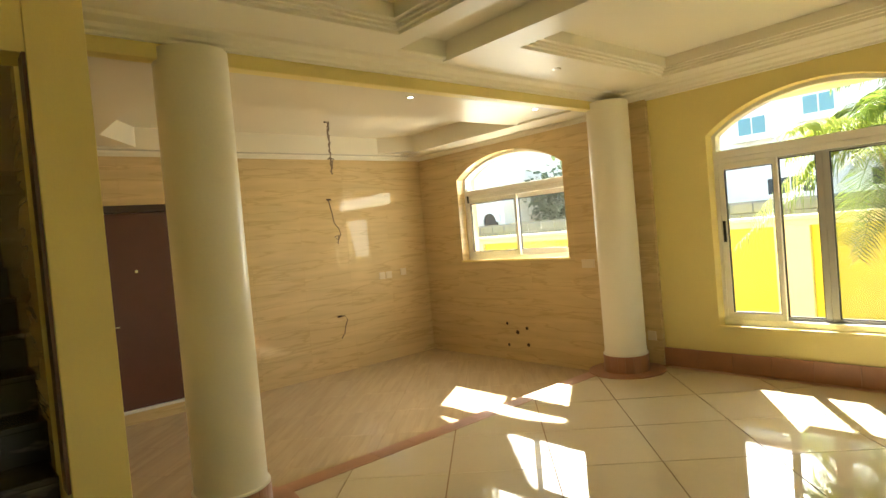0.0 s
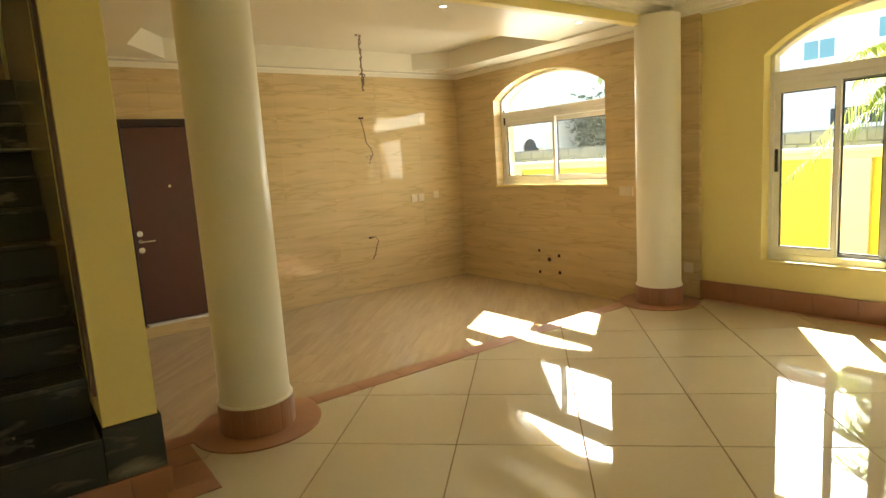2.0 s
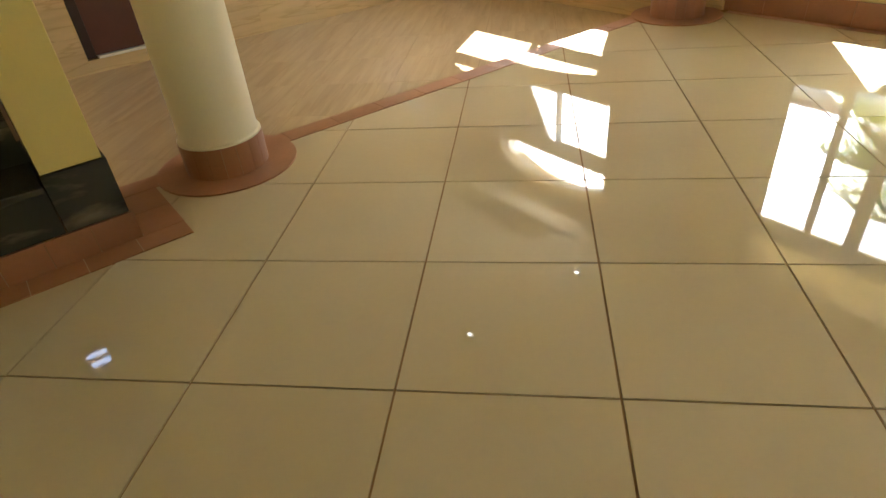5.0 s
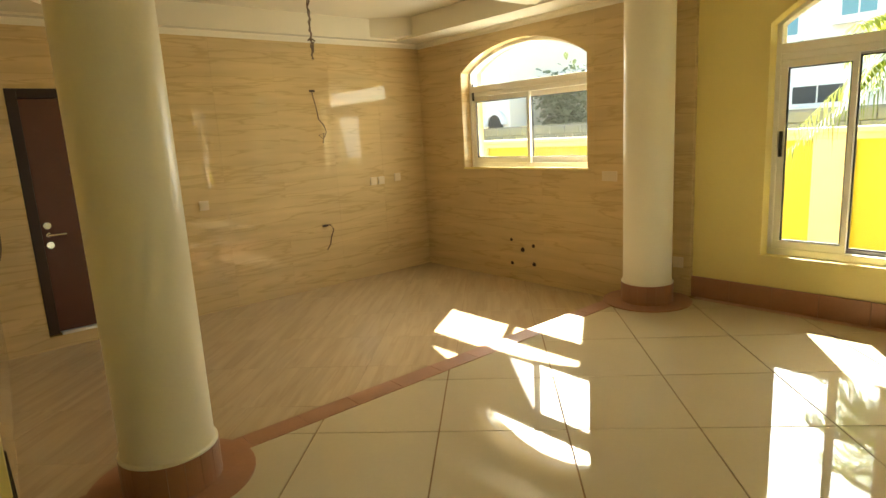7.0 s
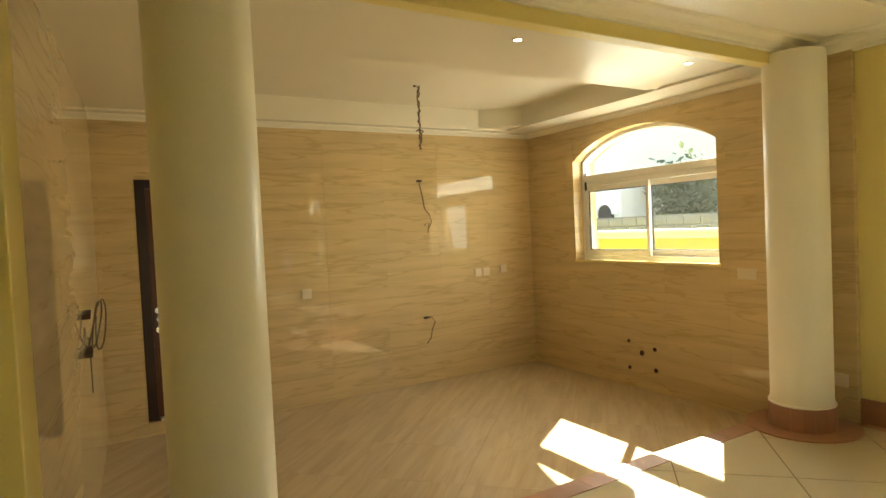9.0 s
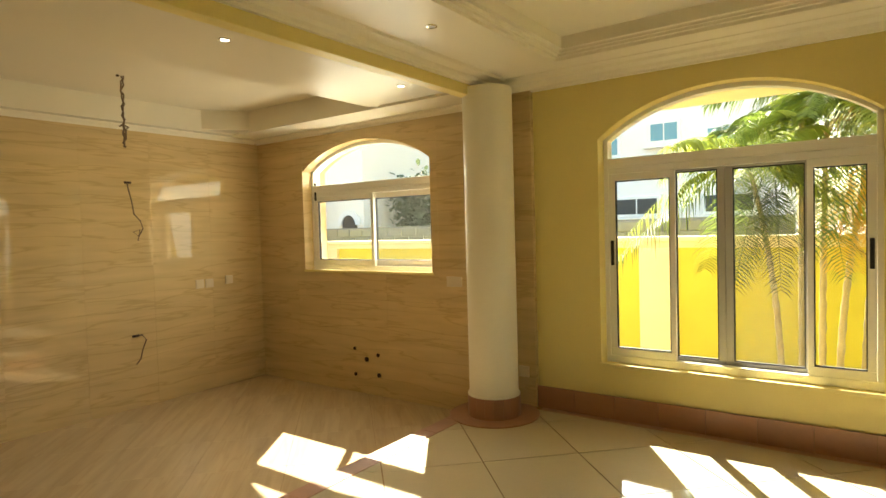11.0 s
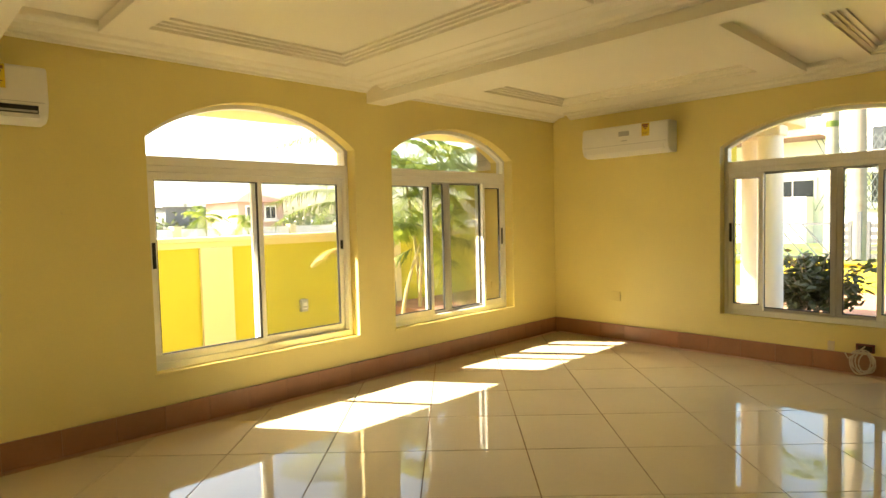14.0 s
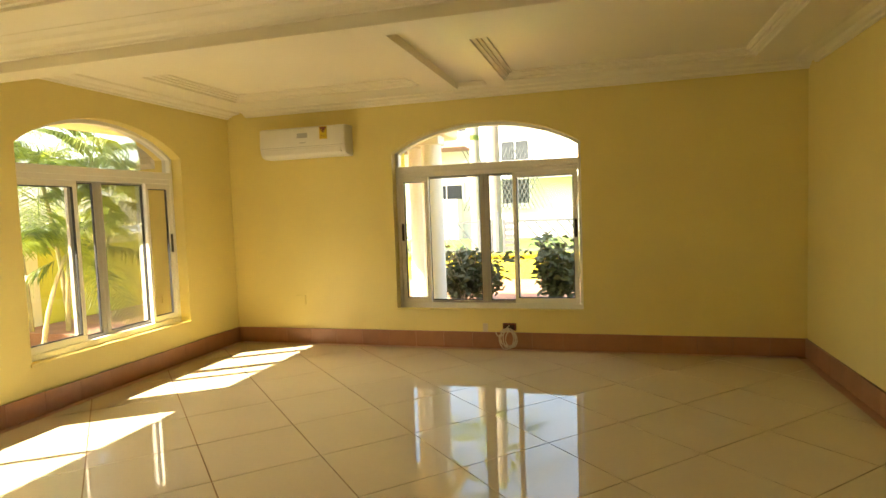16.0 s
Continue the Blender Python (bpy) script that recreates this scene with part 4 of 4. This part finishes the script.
for xa, xb in ((-1.72, -1.42), (-2.22, -1.94)):
    boxes("post", METAL, (xa, -18.14, 0.46, xa + 0.05, -18.06, 1.16), (xb - 0.05, -18.14, 0.46, xb, -18.06, 1.16), parent=gate)
    for k in range(5):
        boxes("slat", METAL, (xa + 0.05, -18.13, 0.52 + 0.13 * k, xb - 0.05, -18.07, 0.60 + 0.13 * k), parent=gate)
boxes("post", METAL, (-1.86, -18.15, 0.46, -1.80, -18.05, 1.32), parent=gate)
h5 = thing("house", "white villa with red roof, balcony and lattice across the street", "house")
boxes("wall", HOUSEW, (-8.0, -44, GZ, 9.0, -35, 4.6), (-5.0, -43, 4.6, 6.0, -36, 7.0), parent=h5)
hip_roof(h5, -5.0, -43, 6.0, -36, 7.0, 1.6)
hip_roof(h5, 2.6, -36, 9.0, -33.2, 4.3, 0.9, 0.3)
for x, z in ((0.3, 3.7), (3.6, 5.4), (-1.8, 5.2), (-3.2, 2.0), (0.3, 1.6)):
    far_window(h5, x, -35 if z < 4.6 else -36, z, 1.3, 0.9 if z > 3 else 1.4, "y", DARKG)
far_window(h5, 3.8, -35, 1.9, 1.6, 0.7, "y", DARKG)
boxes("balcony", HOUSEW, (-6.0, -35.0, 2.75, 2.5, -33.6, 2.95), (-6.0, -33.75, 2.95, 2.5, -33.6, 3.25), parent=h5)
boxes("stair_wall", HOUSEW, (3.0, -34.9, GZ, 6.5, -33.8, 1.9), parent=h5)
bm = bmesh.new()
for k in range(15):
    x = -1.6 + 0.2 * k
    cyl(bm, (x, -33.5, 1.3), (x + 1.4, -33.5, 4.2), 0.018, seg=4, caps=False)
    cyl(bm, (x + 1.4, -33.48, 1.3), (x, -33.48, 4.2), 0.018, seg=4, caps=False)
tagged(part("lattice", bm, METAL, h5, "grey lattice screen"), kind="stuff")


# ---- plants ----
def frond(bm, base, heading, rise, length, droop, rng, leaf=0.34, width=0.018, count=54):
    """One feather palm leaf: an arched midrib with two rows of drooping leaflets."""
    d = Vector((math.cos(heading), math.sin(heading), 0))
    side = Vector((-d.y, d.x, 0))
    pts = []
    for k in range(count + 1):
        s = k / count
        pts.append(Vector(base) + d * (length * (s * math.cos(rise) + 0.12 * s * s)) + Vector((0, 0, length * (s * math.sin(rise) - droop * s * s))))
    for k in range(1, count):
        p, t = pts[k], (pts[k + 1] - pts[k - 1]).normalized()
        up = side.cross(t).normalized()
        s = k / count
        w = 0.006 * (1 - s) + 0.002
        a = [bm.verts.new(pts[k - 1] + side * w), bm.verts.new(pts[k - 1] - side * w), bm.verts.new(p - side * w), bm.verts.new(p + side * w)]
        bm.faces.new(a)
        if s < 0.12:
            continue
        ln = leaf * (1 - abs(s - 0.45) ** 1.5 * 1.6) * rng.uniform(0.85, 1.15)
        for sg in (-1, 1):
            way = (side * sg * 0.85 + t * 0.55 + up * rng.uniform(0.05, 0.35)).normalized()
            mid = p + way * ln * 0.55
            tip = p + way * ln - Vector((0, 0, ln * rng.uniform(0.15, 0.5)))
            wv = t * width * rng.uniform(0.7, 1.2)
            q = [bm.verts.new(v) for v in (p - wv * 0.3, p + wv * 0.3, mid + wv * 0.5, tip, mid - wv * 0.5)]
            bm.faces.new(q)


def palm(label, x, y, stems, rng, leaf_len=1.9, yellow=0, fronds=9, lean=0.12, leafl=0.42, extra=()):
    """A clump palm: ringed leaning stems, each with a crown of feather leaves."""
    tree = thing("palm_tree", label, "palm", "garden palms", (x, y, GZ))
    for i, (dx, dy, h, tx, ty) in enumerate(stems):
        bm = bmesh.new()
        n = int(h / 0.07)
        pts = []
        for k in range(n + 1):
            s = k / n
            pts.append(Vector((dx + tx * s * s, dy + ty * s * s, h * s)))
        rings = []
        for k, p in enumerate(pts):
            s = k / n
            r = 0.034 * (1 - 0.35 * s) + (0.006 if k % 3 == 0 else 0)
            rings.append([bm.verts.new(p + Vector((r * math.cos(a), r * math.sin(a), 0))) for a in [2 * math.pi * j / 9 for j in range(9)]])
        for r0, r1 in zip(rings, rings[1:]):
            for j in range(9):
                bm.faces.new((r0[j], r0[(j + 1) % 9], r1[(j + 1) % 9], r1[j]))
        trunk = part("trunk", bm, TRUNK, tree, smooth=True)
        top = pts[-1]
        for f in range(fronds):
            bm = bmesh.new()
            old = yellow and i == len(stems) - 1 and f % 3 == 0
            low = f % 4 == 1
            rise = rng.uniform(-0.7, 0.1) if old or low else rng.uniform(0.35, 1.25)
            frond(bm, top + Vector((0, 0, rng.uniform(-0.05, 0.1))), 2 * math.pi * f / fronds + rng.uniform(-0.3, 0.3), rise,
                  leaf_len * rng.uniform(0.75, 1.1), 0.5 if old or low else rng.uniform(0.45, 0.95), rng, leafl)
            part("frond", bm, LEAFY if old else (LEAFL if (f + i) % 3 == 0 else LEAF), tree)
    for at, heading, rise, length, droop, material in extra:
        bm = bmesh.new()
        frond(bm, at, heading, rise, length, droop, rng, min(leafl, 0.30 * length), 0.015, 46)
        part("frond", bm, material, tree)
    return tree


rng = random.Random(11)
palm("clump of areca palms with pale ringed stems by the garden wall", 2.9, -4.8,
     [(0.0, 0.15, 2.45, 0.0, 0.28), (0.02, -0.2, 2.9, 0.05, -0.05), (0.05, -0.34, 3.1, 0.05, -0.4), (0.35, 0.0, 3.3, 0.1, 0.0), (0.3, -0.55, 3.2, 0.0, -0.3)], rng, 1.35, 1, 13,
     extra=[((0.0, 0.38, 2.45), 1.57, 0.40, 1.40, 0.93, LEAFL), ((0.1, 0.3, 2.6), 1.35, 0.85, 1.5, 0.85, LEAFL), ((0.1, 0.25, 2.65), 1.1, 1.1, 1.5, 0.9, LEAF),
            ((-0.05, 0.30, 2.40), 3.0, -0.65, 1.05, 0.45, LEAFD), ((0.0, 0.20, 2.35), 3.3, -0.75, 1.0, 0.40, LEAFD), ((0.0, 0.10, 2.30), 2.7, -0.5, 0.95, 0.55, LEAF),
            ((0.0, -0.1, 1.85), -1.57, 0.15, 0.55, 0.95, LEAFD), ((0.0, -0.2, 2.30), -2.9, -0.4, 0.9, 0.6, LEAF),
            ((0.0, -0.53, 2.42), 3.1, -1.05, 1.0, 0.10, LEAFY), ((0.05, -0.46, 2.40), 2.9, -1.0, 0.95, 0.15, LEAFY), ((0.0, -0.60, 2.35), -2.9, -0.95, 0.9, 0.2, LEAFY)])
palm("green areca palm leaning by the garden wall", 2.7, -11.5,
     [(0.1, -0.15, 1.55, 0.0, -0.45), (0.4, -0.8, 2.5, 0.1, -0.4), (0.6, -1.6, 2.2, 0.0, -0.3)], rng, 1.45, 0, 11,
     extra=[((0.2, 0.68, 2.32), 1.57, 0.30, 1.15, 0.42, LEAF), ((0.2, 0.70, 2.20), 1.45, 0.15, 1.05, 0.45, LEAF), ((0.3, 0.6, 2.45), 1.62, 0.45, 1.2, 0.40, LEAFL),
            ((0.2, 0.67, 1.48), 1.57, 0.60, 0.72, 0.78, LEAFO), ((0.2, 0.2, 2.3), 2.3, 0.3, 1.0, 0.9, LEAF), ((0.25, -0.2, 2.4), 0.9, 0.7, 1.3, 0.5, LEAF),
            ((0.2, -0.3, 2.1), 3.0, 0.2, 1.0, 1.1, LEAFL), ((0.2, -0.9, 1.95), -1.6, 0.3, 1.2, 0.95, LEAF), ((0.2, -0.7, 1.7), -1.4, 0.35, 1.25, 0.85, LEAF), ((0.1, -0.6, 1.7), 2.6, 0.3, 0.95, 0.9, LEAFL)])
palm("tall green palm rising above the garden wall", 3.4, -12.6, [(0, 0, 2.7, 0.1, 0.2), (0.2, 0.4, 3.1, 0.0, 0.3)], rng, 1.7, 0, 12)
palm("distant palm on the open ground", 25.0, -17.9, [(0, 0, 2.2, 0.0, 0.2)], rng, 1.5, 0, 12)
palm("distant palm on the open ground", 26.0, -20.6, [(0, 0, 2.0, 0.0, 0.2)], rng, 1.4, 0, 12)


def leafy_bush(label, x, y, w, h, rng, count=420, name="bush", mat_leaf=LEAFD, leaf=0.09):
    """A shrub of many broad leaves on thin stems, uneven in outline."""
    b = thing(name, label, "bush" if name == "bush" else "tree", "", (x, y, -0.062 if name == "bush" else GZ))
    bm = bmesh.new()
    tips = []
    for k in range(16):
        a, r = rng.uniform(0, 6.28), rng.uniform(0.1, 0.5) * w
        tip = Vector((r * math.cos(a), r * math.sin(a), h * rng.uniform(0.55, 1.0)))
        tube(bm, [(0.05 * math.cos(a), 0.05 * math.sin(a), 0), tip * 0.5 + Vector((0, 0, 0.08 * h)), tip], 0.009, 5)
        tips.append(tip)
    part("stems", bm, BARK, b)
    for g in range(6):
        bm = bmesh.new()
        for k in range(count // 6):
            c = rng.choice(tips[g * 2:g * 2 + 5])
            p = c * rng.uniform(0.35, 1.0) + Vector((rng.gauss(0, 0.1 * w), rng.gauss(0, 0.1 * w), rng.gauss(0, 0.06 * h)))
            q = Euler((rng.uniform(-0.9, 0.9), rng.uniform(-0.9, 0.9), rng.uniform(0, 6.28))).to_matrix()
            s = leaf * rng.uniform(0.6, 1.3)
            bm.faces.new([bm.verts.new(p + q @ Vector(v) * s) for v in ((0, -1, 0), (0.55, -0.25, 0.12), (0.4, 0.6, 0.1), (0, 1.1, -0.1), (-0.4, 0.6, 0.1), (-0.55, -0.25, 0.12))])
        part("foliage", bm, mat_leaf, b)
    return b


leafy_bush("dark green broad-leaved bush outside the south window", -2.04, -14.5, 1.25, 0.88, rng, 1300, leaf=0.062)
leafy_bush("dark green broad-leaved bush outside the south window", -3.3, -14.5, 0.95, 1.06, rng, 1200, leaf=0.062)
leafy_bush("round grey-green tree beyond the block wall", 14.5, 8.2, 3.0, 4.0, rng, 3600, "tree", LEAFT, 0.13)
for x, y in ((-1.42, -20.0), (-0.1, -24.0), (4.5, -27.0)):
    t = thing("royal_palm", "pale straight royal palm trunk on the lawn", "palm", "street palms", (x, y, GZ + 0.45))
    bm = bmesh.new()
    prof = [(0.20, 0.0), (0.185, 0.5), (0.165, 2.0), (0.15, 3.4), (0.15, 4.2), (0.12, 5.4)]
    n = 20
    rings = [[bm.verts.new((r * math.cos(2 * math.pi * i / n), r * math.sin(2 * math.pi * i / n), z)) for i in range(n)] for r, z in prof]
    for r0, r1 in zip(rings, rings[1:]):
        for i in range(n):
            bm.faces.new((r0[i], r0[(i + 1) % n], r1[(i + 1) % n], r1[i]))
    part("trunk", bm, BARK, t, smooth=True)
    bm = bmesh.new()
    cyl(bm, (0, 0, 3.6), (0, 0, 5.6), 0.155, 0.09, 20)
    part("crownshaft", bm, LEAF, t, smooth=True)
    for f in range(10):
        bm = bmesh.new()
        frond(bm, (0, 0, 5.5), 0.63 * f, rng.uniform(0.3, 1.1), 2.4, 0.7, rng, 0.5, 0.03, 26)
        part("frond", bm, LEAF, t)

# ---- tiles of floors and walls ----
GU, GO = Vector((1.0, -1.0)).normalized(), Vector((-1.985, -4.362))
GV = Vector((-GU.y, GU.x))


def grid_tiles(parent, material, x0, y0, x1, y1, z, gap, size=0.6, thick=0.006):
    """Square tiles laid on the diagonal and cut to a rectangle."""
    for i in range(-16, 16):
        for j in range(-16, 16):
            c = GO + GU * (i * size) - GV * (j * size)
            h = size - gap
            poly = [c + GU * a + GV * b for a, b in ((gap / 2, -gap / 2), (h, -gap / 2), (h, -h), (gap / 2, -h))]
            poly = clipped([(p.x, p.y) for p in poly], x0, y0, x1, y1)
            if len(poly) < 3 or area(poly) < 0.0008:
                continue
            bm = bmesh.new()
            prism(bm, poly, z - thick, z)
            part("tile", bm, material, parent)


grid_tiles(floor, FLOORT, WX + 0.09, SY + 0.09, -0.06, -2.987, 0.0, 0.0048)
grid_tiles(kitchen_floor, KFLOOR, -4.43, -2.859, -0.004, -0.004, -0.15, 0.0015)


def rect_minus(r, hole):
    """A rectangle (a0, z0, a1, z1) less a hole, as up to four rectangles."""
    a0, z0, a1, z1 = r
    b0, y0, b1, y1 = hole
    if b0 >= a1 or b1 <= a0 or y0 >= z1 or y1 <= z0:
        return [r]
    out = [(a0, z0, min(b0, a1), z1), (max(b1, a0), z0, a1, z1), (max(a0, b0), z0, min(a1, b1), y0), (max(a0, b0), y1, min(a1, b1), z1)]
    return [q for q in out if q[2] - q[0] > 0.006 and q[3] - q[1] > 0.006]


def wall_tiles(parent, material, a0, a1, z0, z1, hole, axis, w=0.6, h=0.3, gap=0.0008):
    k = 0
    a = a1
    while a > a0:
        z = z0
        while z < z1:
            for q in rect_minus((max(a0, a - w + gap), z, a, min(z + h - gap, z1)), hole):
                bm = bmesh.new()
                if axis == "y":
                    box(bm, q[0], -0.006, q[1], q[2], 0.0, q[3])
                else:
                    box(bm, -0.006, q[0], q[1], 0.0, q[2], q[3])
                part("tile", bm, material, parent)
            z += h
        a -= w


wall_tiles(wall_north, KTILE, -4.32, -0.007, -0.15, 2.392, (DOOR[0], -0.2, DOOR[1], DOOR[4]), "y")
wall_tiles(wall_kitchen_east, KTILE, -3.298, -0.001, -0.15, 2.392, (KW[0], KW[2], KW[1], KW[4]), "x")


def strip_tiles(parent, x0, y0, z0, x1, y1, z1, step, gap=0.003):
    """A row of terracotta tiles along the longer side of a box."""
    along_x = abs(x1 - x0) > abs(y1 - y0)
    n = max(1, round((abs(x1 - x0) if along_x else abs(y1 - y0)) / step))
    for k in range(n):
        bm = bmesh.new()
        if along_x:
            box(bm, x0 + (x1 - x0) * k / n + gap / 2, y0, z0, x0 + (x1 - x0) * (k + 1) / n - gap / 2, y1, z1)
        else:
            box(bm, x0, y0 + (y1 - y0) * k / n + gap / 2, z0, x1, y0 + (y1 - y0) * (k + 1) / n - gap / 2, z1)
        part("tile", bm, TERRA, parent)


base_e = setting(boxes("baseboard", GROUT, (0.02, SY, 0.0, 0.0298, -3.305, 0.158)))
strip_tiles(base_e, 0.006, SY + 0.02, 0.001, 0.022, -3.303, 0.163, 0.3)
base_s = setting(boxes("baseboard", GROUT, (WX, SY + 0.0002, 0.0, 0.02, SY + 0.01, 0.158)))
strip_tiles(base_s, WX, SY + 0.008, 0.001, 0.006, SY + 0.024, 0.163, 0.3)
base_w = setting(boxes("baseboard", GROUT, (WX + 0.0002, SY + 0.03, 0.0, WX + 0.01, -3.42, 0.158)))
strip_tiles(base_w, WX + 0.008, SY + 0.024, 0.001, WX + 0.024, -3.42, 0.163, 0.3)
edge = setting(boxes("trim", GROUT, (-0.06, SY, -0.006, 0.006, -3.1, -0.002), (WX + 0.02, SY, -0.006, -0.06, SY + 0.09, -0.002), (WX, SY, -0.006, WX + 0.09, -3.4, -0.002)))
strip_tiles(edge, -0.058, SY + 0.09, -0.005, 0.005, -3.35, 0.001, 0.3)
strip_tiles(edge, WX + 0.09, SY + 0.025, -0.005, -0.058, SY + 0.088, 0.001, 0.3)
strip_tiles(edge, WX + 0.025, SY + 0.09, -0.005, WX + 0.088, -3.55, 0.001, 0.3)
step = setting(boxes("trim_step", GROUT, (-4.60, -2.985, -0.156, 0.0, -2.862, -0.002)))
strip_tiles(step, -4.41, -2.985, -0.003, -0.003, -2.860, 0.003, 0.3)
strip_tiles(step, -4.41, -2.860, -0.149, -0.003, -2.849, 0.001, 0.3)
foot = setting(boxes("trim_foot", GROUT, (WX, -3.395, -0.006, -4.43, -3.01, 0.12)))
strip_tiles(foot, WX + 0.09, -3.53, -0.004, -4.238, -3.41, 0.004, 0.2)
strip_tiles(foot, -4.402, -3.408, -0.004, -4.238, -2.99, 0.004, 0.2)
strip_tiles(foot, WX + 0.02, -3.412, 0.005, -4.404, -3.396, 0.121, 0.17)
strip_tiles(foot, -4.418, -3.394, 0.005, -4.404, -3.032, 0.121, 0.17)
